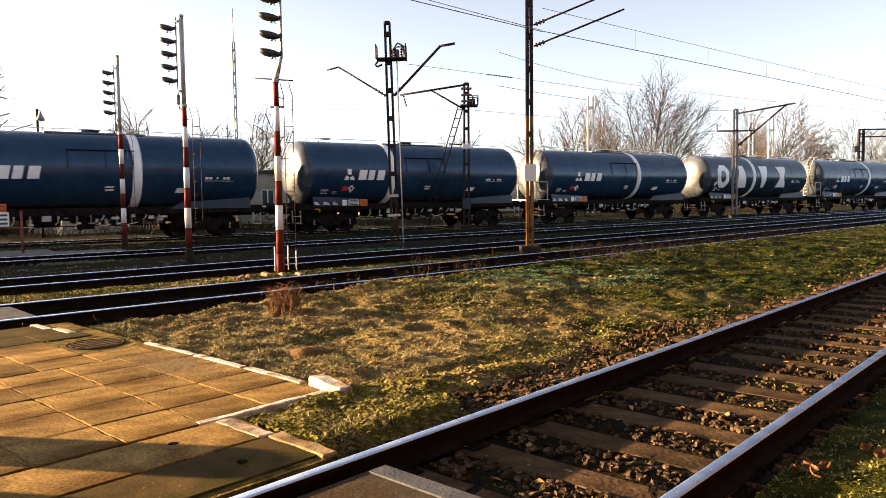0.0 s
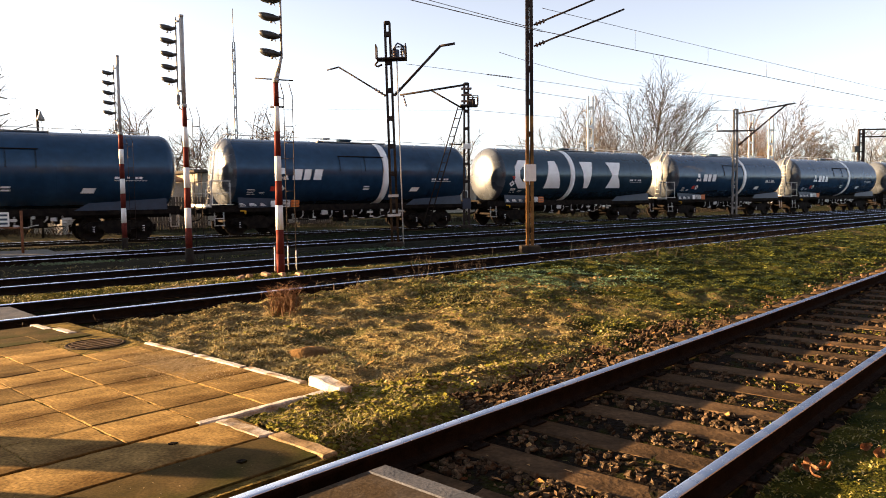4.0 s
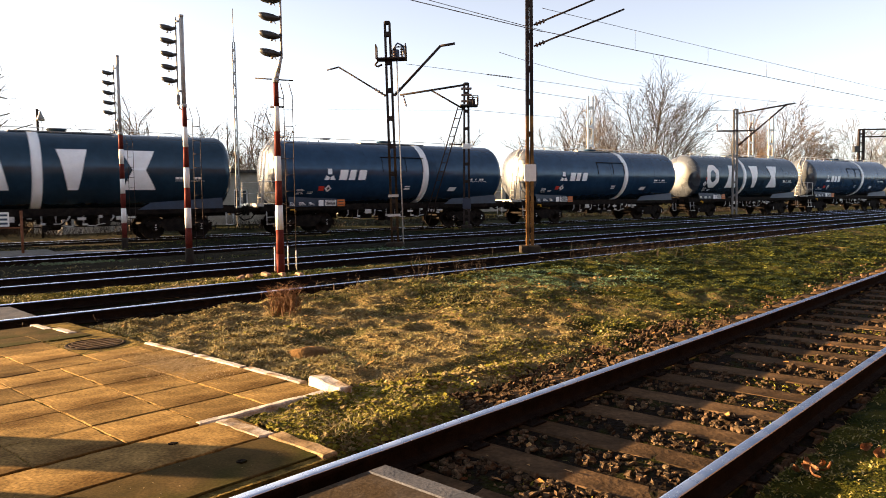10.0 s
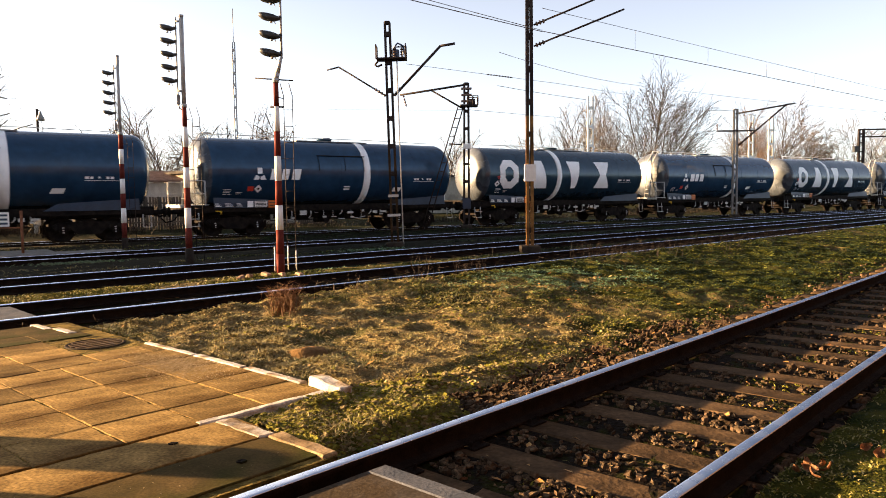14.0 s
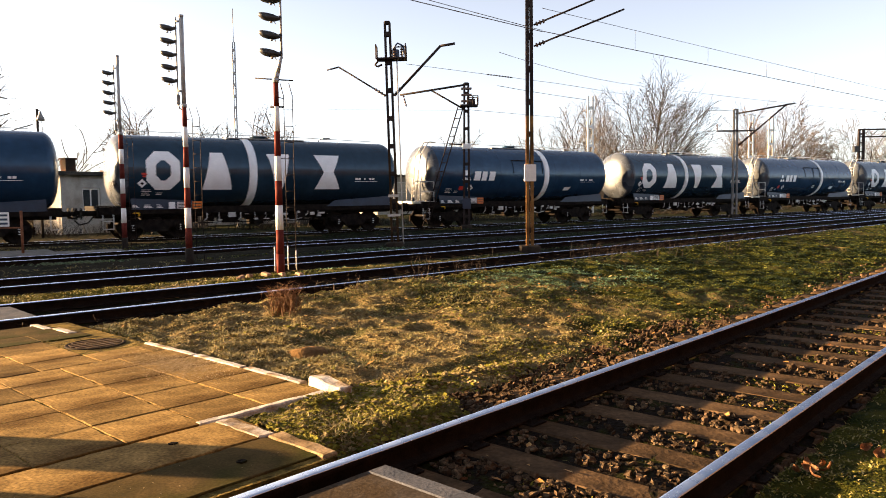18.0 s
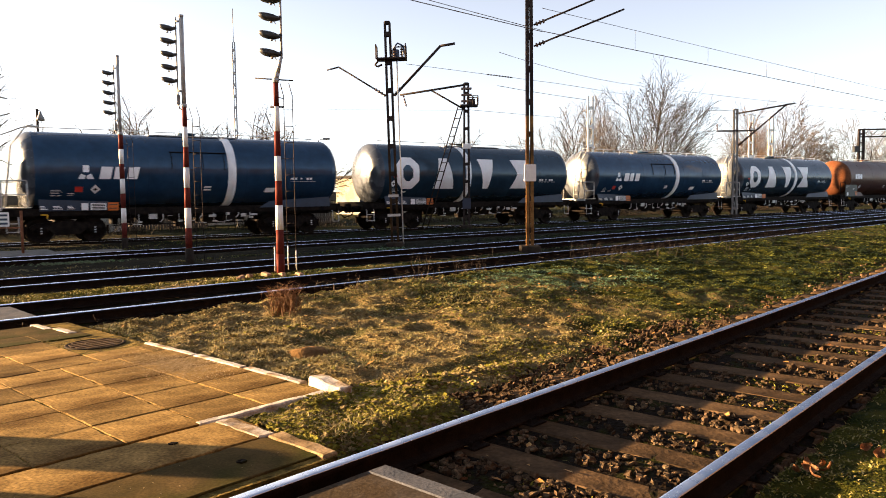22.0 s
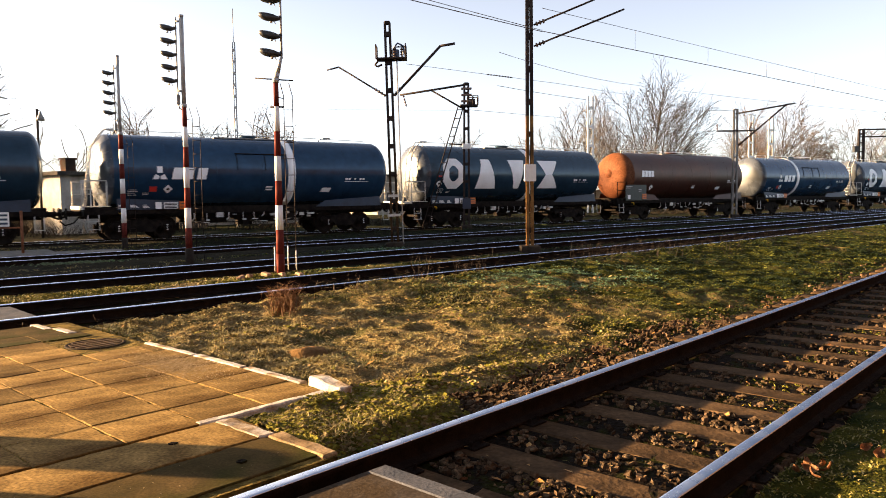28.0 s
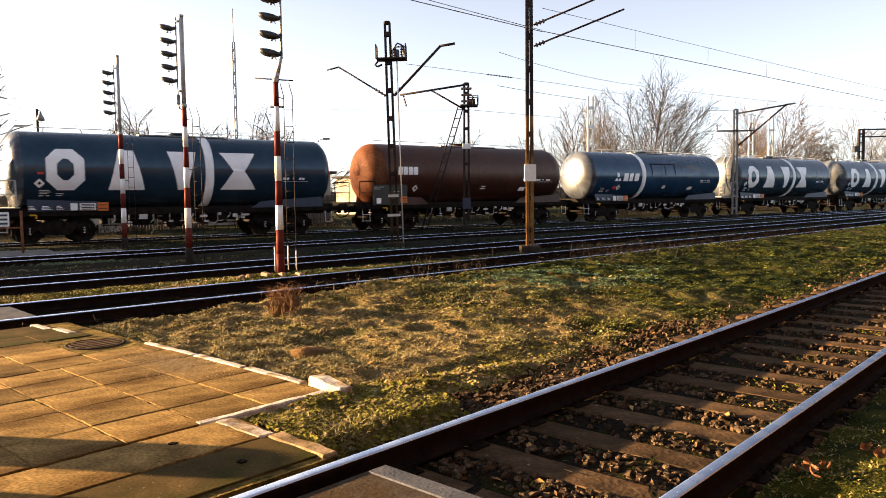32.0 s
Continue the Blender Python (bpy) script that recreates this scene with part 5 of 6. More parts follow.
m4 = lattice_mast(44.3, 29.0, -0.15, 7.05, 0.28, 0.09, IMG_TURN, "distant pale mast with a braced bracket arm", 0.0, ("galv", "galv"))
bm = BM()
path_tube(bm, [(0, 0, 6.75), (3.9, 0, 7.4)], 0.05, 8)
path_tube(bm, [(0.1, 0, 4.6), (3.3, 0, 7.3)], 0.06, 8)
part("arm", bm, "steel", m4, "braced bracket arm")
bm = BM()
box(bm, -1.2, -0.15, 5.6, 1.3, 0.15, 5.68, 0.01)
part("switch_platform", bm, "steel", m4, "small switch platform")
for p, q, r in (((0.9, 0, 5.7), (1.1, 0, 6.2), 0.1), ((-1.2, 0, 5.68), (-1.2, 0, 6.1), 0.06)):
    bm = BM()
    insulator(bm, p, q, r, 4)
    part("insulator", bm, "porcelain", m4, "brown ribbed insulator")

portal = thing("catenary_portal", pose(84.4, 40, -0.3, 0, 0, IMG_TURN), "steel portal frame across the far tracks", "portal", "catenary masts")
for u, mk in ((0.0, "steel"), (9.0, "galv")):
    bm = BM()
    for v in (-0.25, 0.25):
        box(bm, u + v - 0.1, -0.15, 0, u + v + 0.1, 0.15, 8.4, 0.01)
    for k in range(9):
        box(bm, u - 0.25, -0.16, k * 0.95 + 0.3, u + 0.25, 0.16, k * 0.95 + 0.45)
    part("post", bm, mk, portal, "portal post")
bm = BM()
for z in (7.6, 8.4):
    box(bm, -0.3, -0.12, z, 9.4, 0.12, z + 0.14)
for k in range(10):
    tube(bm, (k * 0.95, 0, 7.65), (k * 0.95 + 0.95, 0, 8.45), 0.04, 6)
part("beam", bm, "steel", portal, "lattice beam")
bm = BM()
box(bm, -0.8, -0.25, 6.0, -0.3, 0.25, 6.7, 0.02)
part("box", bm, "hood", portal, "dark equipment box")


def twin_post(x, y, top, gap, label, mk="concrete"):
    p = thing("twin_post", pose(x, y, -0.3, 0, 0, IMG_TURN), label, "mast", "catenary masts")
    for s in (-1, 1):
        bm = BM()
        box(bm, s * gap / 2 - 0.065, -0.1, 0, s * gap / 2 + 0.065, 0.1, top + 0.3, 0.01)
        part("leg", bm, mk, p, "pale upright")
    z = 1.0
    while z < top:
        bm = BM()
        box(bm, -gap / 2, -0.1, z, gap / 2, 0.1, z + 0.25)
        part("batten", bm, mk, p)
        z += 1.6
    return p


twin_post(47.6, 45, 9.85, 0.42, "pale concrete double post behind the train", "signwhite")
twin_post(79.5, 50, 10.3, 0.5, "pale double post among bare trees", "signwhite")
twin_post(83.6, 50, 10.5, 0.5, "pale double post among bare trees", "signwhite")
pp = thing("radio_mast", pose(14.6, 40, -0.3, 0, 0, IMG_TURN), "slim grey lattice pole with a needle aerial", "mast")
bm = BM()
for u in (-0.07, 0.07):
    tube(bm, (u, 0, 0), (u * 0.9, 0, 10.2), 0.04, 6)
for k in range(16):
    box(bm, -0.07, -0.03, 0.4 + k * 0.62, 0.07, 0.03, 0.56 + k * 0.62)
part("pole", bm, "palegalv", pp, "grey lattice pole")
bm = BM()
tube(bm, (0, 0, 10.2), (0, 0, 12.0), 0.02, 6)
part("aerial", bm, "galv", pp, "thin aerial")


# ---- street lamps ----
def street_lamp(x, y, h, reach, label):
    s = thing("street_lamp", pose(x, y, -0.3, 0, 0, IMG_TURN), label, "street lamp", "street lamps")
    bm = BM()
    tube(bm, (0, 0, 0), (0, 0, h), 0.06, 8, 0.04)
    path_tube(bm, [(0, 0, h), (reach * 0.3, 0, h + 0.35), (reach, 0, h + 0.45)], 0.03)
    part("pole", bm, "galv", s, "grey pole")
    bm = BM()
    box(bm, reach - 0.1, -0.12, h + 0.36, reach + 0.45, 0.12, h + 0.5, 0.04)
    part("lantern", bm, "galv", s, "flat grey lantern")


street_lamp(24.3, 50, 5.6, 0.5, "grey street lamp behind the train")
yl = thing("yard_lamp", pose(4.55, 35.6, -0.3), "small hanging yard lamp with conical shade", "lamp")
bm = BM()
lathe(bm, [(5.1, 0.16), (5.22, 0.14), (5.38, 0.05), (5.46, 0.05)], "z", 14)
part("shade", bm, "galv", yl, "grey conical shade")
bm = BM()
path_tube(bm, [(0, 0, 5.44), (0, 0, 5.5), (-0.1, 0.2, 5.55)], 0.02, 6)
tube(bm, (-0.1, 0.2, 0), (-0.1, 0.2, 5.6), 0.05, 8)
part("pole", bm, "bark", yl, "thin dark wooden pole and bracket")

# ---- notice board ----
nb = thing("notice_board", pose(2.05, 25.2, -0.15, 0, 0, IMG_TURN), "rusty post with a white notice board of illegible lines", "sign")
bm = BM()
tube(bm, (0.61, 0, 0), (0.61, 0, 1.28), 0.04, 8)
tube(bm, (-0.12, 0, 0), (-0.12, 0, 1.28), 0.035, 8)
tube(bm, (-0.12, 0, 0.78), (0.61, 0, 0.78), 0.02, 6)
part("post", bm, "brick", nb, "rust-brown posts and rail")
bm = BM()
box(bm, -0.2, -0.06, 0.82, 0.28, -0.03, 1.24, 0.01)
part("board", bm, "signwhite", nb, "white board")
bm = BM()
for k in range(3):
    box(bm, -0.16, -0.066, 0.88 + k * 0.12, 0.24, -0.061, 0.94 + k * 0.12)
part("lettering", bm, "bluesill", nb, "illegible dark lines")


# ---- overhead wires ----
def wire(pts, sag, r, label, n=16):
    """One hanging strand through all its supports."""
    line = [Vector(pts[0])]
    for p, q in zip(pts, pts[1:]):
        p, q = Vector(p), Vector(q)
        for i in range(1, n + 1):
            t = i / n
            line.append(p.lerp(q, t) - Vector((0, 0, sag * 4 * t * (1 - t))))
    bm = BM()
    rings = []
    for i, c in enumerate(line):
        d = (line[min(i + 1, len(line) - 1)] - line[max(i - 1, 0)]).normalized()
        w = d.to_track_quat("Z", "Y").to_matrix()
        rings.append([bm.verts.new(c + w @ Vector((math.cos(k * 1.2566) * r, math.sin(k * 1.2566) * r, 0))) for k in range(5)])
    for u, v in zip(rings, rings[1:]):
        for k in range(5):
            bm.faces.new((u[k], u[(k + 1) % 5], v[(k + 1) % 5], v[k]))
    return tagged(part("overhead_wire", bm, "wire"), label, "wire", "overhead wires")


def catenary(p, q, drop, label):
    """A carrier wire, a contact wire and its droppers."""
    p, q = Vector(p), Vector(q)
    top = wire([p, q], 0.05, 0.007, label, 24)
    low = BM()
    lp, lq = p - Vector((0, 0, drop)), q - Vector((0, 0, drop))
    tube(low, lp, lq, 0.011, 5, None, False)
    part("contact_wire", low, "wire", top, "contact wire")
    for i in range(1, 12):
        t = i / 12
        c = p.lerp(q, t) - Vector((0, 0, 0.2 * t * (1 - t)))
        b = lp.lerp(lq, t)
        bm = BM()
        tube(bm, c, b, 0.006, 4)
        part("dropper", bm, "wire", top)


catenary((13.4, 14.35, 6.19), (62.0, 18.95, 6.17), 0.58, "carrier and contact wire beside the tall mast")
wire([(3.0, 12.5, 5.6), (13.4, 14.35, 5.6)], 0.02, 0.011, "contact wire running to the tall mast")
wire([(3.0, 12.4, 5.75), (13.4, 14.35, 5.63)], 0.02, 0.008, "second contact wire running to the tall mast")
wire([(16.6, 19.9, 6.3), (24, 20.9, 5.95), (50, 20.6, 6.05)], 0.1, 0.008, "thin carrier wire over the shaded track")
sec = wire([(13.0, 20.2, 5.62), (20.0, 20.5, 5.58)], 0.0, 0.007, "contact wire with a dark section insulator")
bm = BM()
insulator(bm, (16.4, 20.346, 5.6), (17.6, 20.397, 5.594), 0.028, 9)
part("section_insulator", bm, "hood", sec, "dark rod of the section insulator")
wire([(20.0, 20.5, 5.58), (52, 25.5, 5.6)], 0.0, 0.008, "contact wire along the shaded tracks")

wire([(24.0, 29.0, 6.9), (44.3, 29.0, 6.8), (84.4, 40, 7.9)], 0.3, 0.012, "feeder wire from mast to mast")
wire([(14.8, 29.3, 5.2), (21.7, 29.0, 5.55)], 0.0, 0.01, "cross wire fixed to the strutted mast")
wire([(22.2, 29.0, 5.6), (30, 30.5, 5.75)], 0.0, 0.01, "wire beyond the strutted mast")
wire([(47.6, 45, 8.0), (79.5, 50, 8.6), (120, 60, 9.0)], 0.4, 0.014, "wire between the pale posts")


# ---- buildings behind the train ----
def low_building(x, y, turn, w, d, h, label, windows=3, chimney=1.2, wall="plaster"):
    b = thing("building", pose(x, y, -0.3, 0, 0, turn), label, "building", "buildings behind the tracks")
    bm = BM()
    n = windows
    xs = [0.0]
    for i in range(n):
        c = w * (i + 0.5) / n
        xs += [c - 0.45, c + 0.45]
    xs.append(w)
    z0, z1 = 1.2, 2.3
    for i in range(len(xs) - 1):
        if i % 2 == 0:
            box(bm, xs[i], 0, 0, xs[i + 1], 0.3, h)
        else:
            box(bm, xs[i], 0, 0, xs[i + 1], 0.3, z0)
            box(bm, xs[i], 0, z1, xs[i + 1], 0.3, h)
    box(bm, 0, d - 0.3, 0, w, d, h)
    box(bm, 0, 0.3, 0, 0.3, d - 0.3, h)
    box(bm, w - 0.3, 0.3, 0, w, d - 0.3, h)
    part("wall", bm, wall, b, "pale plastered walls")
    bm = BM()
    box(bm, -0.3, -0.35, h, w + 0.3, d + 0.3, h + 0.18, 0.02)
    ro = part("roof", bm, "roof", b, "flat tarred roof")
    if chimney:
        bm = BM()
        box(bm, w * 0.27, d * 0.36, h + 0.15, w * 0.27 + 0.5, d * 0.36 + 0.5, h + chimney, 0.01)
        box(bm, w * 0.27 - 0.05, d * 0.36 - 0.05, h + chimney, w * 0.27 + 0.55, d * 0.36 + 0.55, h + chimney + 0.08)
        part("chimney", bm, "wallbrick", ro, "brick chimney")
    for i in range(n):
        c = w * (i + 0.5) / n
        bm = BM()
        for a0, a1, c0, c1 in ((-0.45, -0.38, z0, z1), (0.38, 0.45, z0, z1), (-0.38, 0.38, z0, z0 + 0.07), (-0.38, 0.38, z1 - 0.07, z1), (-0.03, 0.03, z0 + 0.07, z1 - 0.07)):
            box(bm, c + a0, 0.08, c0, c + a1, 0.16, c1)
        wd = part("window", bm, "signwhite", b, "white window frame")
        bm = BM()
        box(bm, c - 0.38, 0.11, z0 + 0.07, c + 0.38, 0.125, z1 - 0.07)
        part("pane", bm, "glass", wd)
    return b


low_building(5.6, 38.5, 20, 3.0, 2.6, 2.9, "small whitewashed hut with flat roof and chimney", 1, 0.8, "drabwall")
shed = thing("shed", pose(10.2, 46.0, -0.3, 0, 0, 6), "low shed with a faded red roof behind the fence", "building", "buildings behind the tracks")
bm = BM()
box(bm, 0, 0, 0, 0.25, 4.0, 2.75)
box(bm, 3.95, 0, 0, 4.2, 4.0, 2.75)
box(bm, 0.25, 0, 0, 3.95, 0.25, 2.75)
box(bm, 0.25, 3.75, 0, 3.95, 4.0, 2.75)
part("wall", bm, "drabwall", shed, "drab plastered walls")
bm = BM()
box(bm, -0.2, -0.3, 0, 4.4, 4.4, 0.12, 0.01, pose(0, 0, 2.8, 9, 0, 0))
part("roof", bm, "fadedroof", shed, "faded red sloping roof")
low_building(13.8, 44.5, 3, 9.0, 6.0, 3.3, "low pale station building with flat roof", 5)
low_building(34, 58, 4, 18.0, 7.0, 3.6, "long pale shed behind the yard", 6, False)
fence = thing("fence", pose(8.9, 40.5, -0.2, 0, 0, 4), "weathered grey board fence behind the train", "fence")
first_board = None
for i in range(46):
    if first_board is None:
        bm = BM()
        box(bm, -0.06, -0.012, 0, 0.06, 0.012, 1.75, 0.004)
        first_board = part("board", bm, "wood", fence)
        ob = first_board
    else:
        ob = new("board", first_board.data)
        ob.parent = fence
    ob.matrix_basis = pose(i * 0.145 + (0 if i < 30 else 5.5), 0, random.uniform(-0.03, 0.03), 0, random.uniform(-1.2, 1.2), 0)
bm = BM()
for z in (0.4, 1.4):
    box(bm, 0, 0.015, z, 4.4, 0.06, z + 0.08)
    box(bm, 9.8, 0.015, z, 12.3, 0.06, z + 0.08)
part("rail", bm, "wood", fence, "fence rail")


# plain wall added behind the platform, out of view, to hold back sky light
bm = BM()
box(bm, -32, -7.4, -0.4, 44, -7.0, 9.0, 0.02)
wall = part("wall_station", bm, "wallbrick", None, "", NEAR_M)
tagged(wall, "unseen dark brick wall added to block sky light", "wall", "", "structure")
bm = BM()
box(bm, -32, -7.5, 9.004, 44, -6.9, 9.2, 0.02)
part("coping", bm, "concrete", wall, "concrete coping of the added sky-blocking wall")


# ---- bare trees ----
def branch(segs, p, d, length, r, depth, rnd, up, wig):
    """A long, nearly straight shoot that bends gently upward and sends off side shoots."""
    n = (3, 4, 6, 8)[depth]
    side = rnd.uniform(0, 6.28)
    for i in range(n):
        q = p + d * (length / n)
        r2 = r * (1 - 0.75 / n)
        segs.append((p, q, r, r2, depth))
        p, r = q, r2
        d = (d + Vector((rnd.gauss(0, wig), rnd.gauss(0, wig), rnd.gauss(0.0, wig) + up * 0.05))).normalized()
        if depth > 0 and i >= (1 if depth > 2 else 0) and (depth < 4 or i > 1):
            for k in range(2 if depth > 1 and rnd.random() < 0.6 else 1):
                side += 2.4
                ref = d.orthogonal()
                out = Matrix.Rotation(side + rnd.uniform(-0.4, 0.4), 3, d) @ ref
                nd = (d + out * rnd.uniform(0.35, 0.62)).normalized()
                branch(segs, p, nd, length * (1 - 0.55 * i / n) * rnd.uniform(0.45, 0.65), r * rnd.uniform(0.42, 0.55), depth - 1, rnd, up, wig)


def bare_tree(x, y, height, stems, depth, seed, label, twig="twig", spread=0.5, trunk=0.16, up=0.6, wig=0.035):
    rnd = random.Random(seed)
    t = thing("tree", pose(x, y, -0.3), label, "tree", "bare trees behind the train")
    segs = []
    depth = min(depth, 3)
    for s in range(stems):
        ang = 2 * math.pi * (s * 0.618 + rnd.uniform(-0.1, 0.1))
        lean = 0 if stems == 1 else spread * 1.35 * math.sqrt((s + 0.1) / stems)
        d = Vector((math.cos(ang) * lean, math.sin(ang) * lean, 1)).normalized()
        branch(segs, Vector((math.cos(ang) * 0.2 * (stems > 1), math.sin(ang) * 0.2 * (stems > 1), -0.1)), d, height * rnd.uniform(0.9, 1.0) / (1 + 0.35 * lean), trunk * rnd.uniform(0.8, 1.1), depth, rnd, up, wig)
    top = max(q.z for _, q, _, _, _ in segs)
    k = height / top
    for name, lo, mk, least, n in (("trunk", 2, "bark", 0.03, 6), ("crown", 0, twig, 0.00013 * math.hypot(x, y), 3)):
        bm = BM()
        for p, q, r, r2, dp in segs:
            if (dp >= 2) == (name == "trunk"):
                tube(bm, p * k, q * k, max(least, r * k), n if name == "crown" else 7, max(least, r2 * k), False)
        part(name, bm, mk, t, "grey trunk and limbs" if name == "trunk" else "crown of bare twigs")
    return t


bare_tree(86, 70, 21.5, 11, 4, 57, "large bare tree with many spreading stems", "darktwig", 0.75, 0.2, 0.4)
bare_tree(61, 60, 13.4, 5, 4, 8, "bushy bare tree behind the wagons", "twig", 0.75, 0.13, 0.4)
bare_tree(70, 66, 14.5, 4, 4, 9, "bare tree with tangled twigs", "twig", 0.8, 0.12, 0.3)
bare_tree(118, 76, 18.4, 5, 4, 12, "wide bare tree with reddish twigs", "twigwarm", 0.8, 0.16, 0.4)
bare_tree(127, 75, 20.0, 6, 4, 13, "tall bare tree with warm-coloured twigs", "twigwarm", 0.7, 0.16, 0.5)
bare_tree(140, 78, 15.5, 5, 4, 14, "bare tree of the row behind the yard", "twig", 0.8, 0.15, 0.3)
bare_tree(149, 71, 17.0, 5, 4, 15, "bare tree beside the portal frame", "twig", 0.7, 0.15, 0.4)
bare_tree(165, 72, 19.5, 4, 4, 16, "bare tree beyond the portal frame", "twig", 0.7, 0.15, 0.4)
bare_tree(20.5, 55, 9.4, 8, 4, 21, "small bare tree above the station building", "twigwarm", 0.8, 0.06, 0.2, 0.13)
bare_tree(24.0, 57, 9.2, 5, 4, 22, "slender bare tree above the station building", "twig", 0.9, 0.06, 0.25, 0.13)
bare_tree(14.5, 55, 9.9, 8, 4, 23, "bare tree with fine twigs", "twigwarm", 0.8, 0.06, 0.2, 0.13)
bare_tree(0.6, 47, 8.8, 5, 4, 25, "bare tree leaning over the hut", "twig", 0.7, 0.05, 0.3, 0.12)
bare_tree(7.5, 56, 7.5, 3, 4, 26, "low bare tree behind the hut", "twig", 0.8, 0.05, 0.2, 0.13)
bare_tree(44, 62, 8.5, 3, 4, 27, "low bare tree behind the wagons", "twig", 0.9, 0.09, 0.3)
bare_tree(50, 68, 9.5, 3, 4, 28, "low bare tree behind the wagons", "twig", 0.9, 0.09, 0.3)

# far woods on the horizon
vs, fs = [], []
rnd = random.Random(4)
for i in range(240):
    az = radians(-20 + i * 0.75)
    r = 420
    x, y = math.cos(az) * r, math.sin(az) * r
    h = 4 + 3 * noise.noise(Vector((i * 0.13, 0, 0))) + rnd.uniform(0, 1.5)
    vs += [(x, y, -1), (x, y, h)]
    if i:
        k = 2 * i
        fs.append((k - 2, k, k + 1, k - 1))
tagged(new("backdrop", mesh_from("backdrop", vs, fs, "farwood")), "low belt of far bare woods", "woods", "", "structure")

# a low round shade caster added beside the path, out of view, for the slabs
bm = BM()
lathe(bm, [(-0.05, 0.2), (0.0, 0.21), (0.75, 0.24), (0.78, 0.2), (0.72, 0.18), (0.05, 0.16), (0.05, 0.002)], "z", 20)
tagged(part("litter_bin", bm, "concrete", None, "", pose(-1.75, 6.95, -0.03)), "unseen round shade caster beside the path", "litter bin")
# a second unseen shade caster, a box, for the other band on the slabs
bm = BM()
box(bm, -0.35, -0.8, 0, 0.35, 0.8, 0.9, 0.03)
tagged(part("grit_box", bm, "concrete", None, "", pose(-2.3, 5.6, -0.03, 0, 0, -45)), "unseen grey box added to shade the path", "grit box")


# ---- stones, grass and leaves ----
def scatter(name, base_v, base_f, spots, material, label, category):
    """Many small pieces in one mesh: base shape turned, scaled and set at each spot (x, y, z, size)."""
    bv = np.array(base_v, dtype=float)
    n, k = len(spots), len(bv)
    rs = np.random.RandomState(len(spots))
    ang = rs.uniform(0, 2 * math.pi, (n, 2))
    sc = np.array([s[3] for s in spots])[:, None] * rs.uniform(0.7, 1.3, (n, 3))
    v = bv[None] * (1 + rs.uniform(-0.42, 0.42, (n, k, 3))) * sc[:, None, :]
    c, s = np.cos(ang[:, 0])[:, None], np.sin(ang[:, 0])[:, None]
    x, y = v[..., 0] * c - v[..., 1] * s, v[..., 0] * s + v[..., 1] * c
    tl = (ang[:, 1] - math.pi)[:, None] * 0.16
    z = v[..., 2] + x * np.tan(tl)
    pos = np.array([s_[:3] for s_ in spots])
    out = np.stack([x, y, z], 2) + pos[:, None, :]
    faces = (np.array(base_f)[None] + (np.arange(n) * k)[:, None, None]).reshape(-1, len(base_f[0]))
    me = bpy.data.meshes.new(name)
    me.from_pydata(out.reshape(-1, 3).tolist(), [], faces.tolist())
    me.materials.append(M[material])
    return tagged(new(name, me), label, category, "", "stuff")


STONE_V = [(-1, -0.8, -0.6), (1, -0.7, -0.6), (0.9, 0.8, -0.6), (-0.8, 0.9, -0.6), (-0.6, -0.7, 0.5), (0.7, -0.5, 0.6), (0.6, 0.6, 0.5), (-0.7, 0.5, 0.7)]
SAND_V = [(x, y, z * 0.22) for x, y, z in STONE_V]
STONE_F = [(0, 3, 2, 1), (4, 5, 6, 7), (0, 1, 5, 4), (1, 2, 6, 5), (2, 3, 7, 6), (3, 0, 4, 7)]
rnd = random.Random(21)
stone_shapes = []
for k in range(9):
    bm = BM()
    bmesh.ops.create_icosphere(bm, subdivisions=1, radius=1.0)
    for v in bm.verts:
        v.co = Vector((v.co.x * rnd.uniform(0.75, 1.25), v.co.y * rnd.uniform(0.65, 1.0), v.co.z * rnd.uniform(0.35, 0.65)))
    me = bpy.data.meshes.new("stone")
    bm.to_mesh(me)
    bm.free()
    me.materials.append(M["onestone"])
    stone_shapes.append(me)
spots, near_stones = [], []
tp = track_pose("near")
for i in range(24000):
    a = 2.75 + 32 * rnd.random() ** 1.9
    c = rnd.uniform(-0.9, 1.85)
    da = (a - 2.86 + 0.3) % 0.6 - 0.3
    if abs(da) < 0.15 and abs(c) < 0.98:
        continue
    if abs(abs(c) - G / 2) < 0.09:
        continue
    if abs(c) < 0.66 and rnd.random() < 0.22 + 0.8 * noise.noise(Vector((a * 1.6, c * 1.6, 0))):
        continue
    if c > 0.85 and a > 9 and rnd.random() < 0.9:
        continue
    if c > 0.85 and rnd.random() < 0.35 + 0.8 * noise.noise(Vector((a * 1.3, c * 2, 4))):
        continue
    z = -0.168 if c < 0.85 else -0.152 - 0.04 * (c - 0.85)
    size = 0.008 + 0.022 * rnd.random() ** 1.5
    lp = Vector((a, c, z + rnd.uniform(-0.004, 0.016)))
    if a < 6.2 and abs(c) < 0.66 and size > 0.015 and len(near_stones) < 300:
        near_stones.append((lp, size))
        continue
    p = tp @ lp
    spots.append((p.x, p.y, p.z, size))
for lp, size in near_stones:
    ob = new("stone", stone_shapes[rnd.randrange(9)])
    ob.parent = near_track
    ob.matrix_basis = pose(*lp, rnd.uniform(-25, 25), rnd.uniform(-25, 25), rnd.uniform(0, 360)) @ Matrix.Scale(size * 1.25, 4)
for i in range(900):
    a = 2.5 + rnd.random() * 1.6
    b = rnd.uniform(3.1, 3.75)
    p = NEAR_M @ Vector((a + 0.25, b, -0.14))
    spots.append((p.x, p.y, p.z, rnd.uniform(0.012, 0.035)))
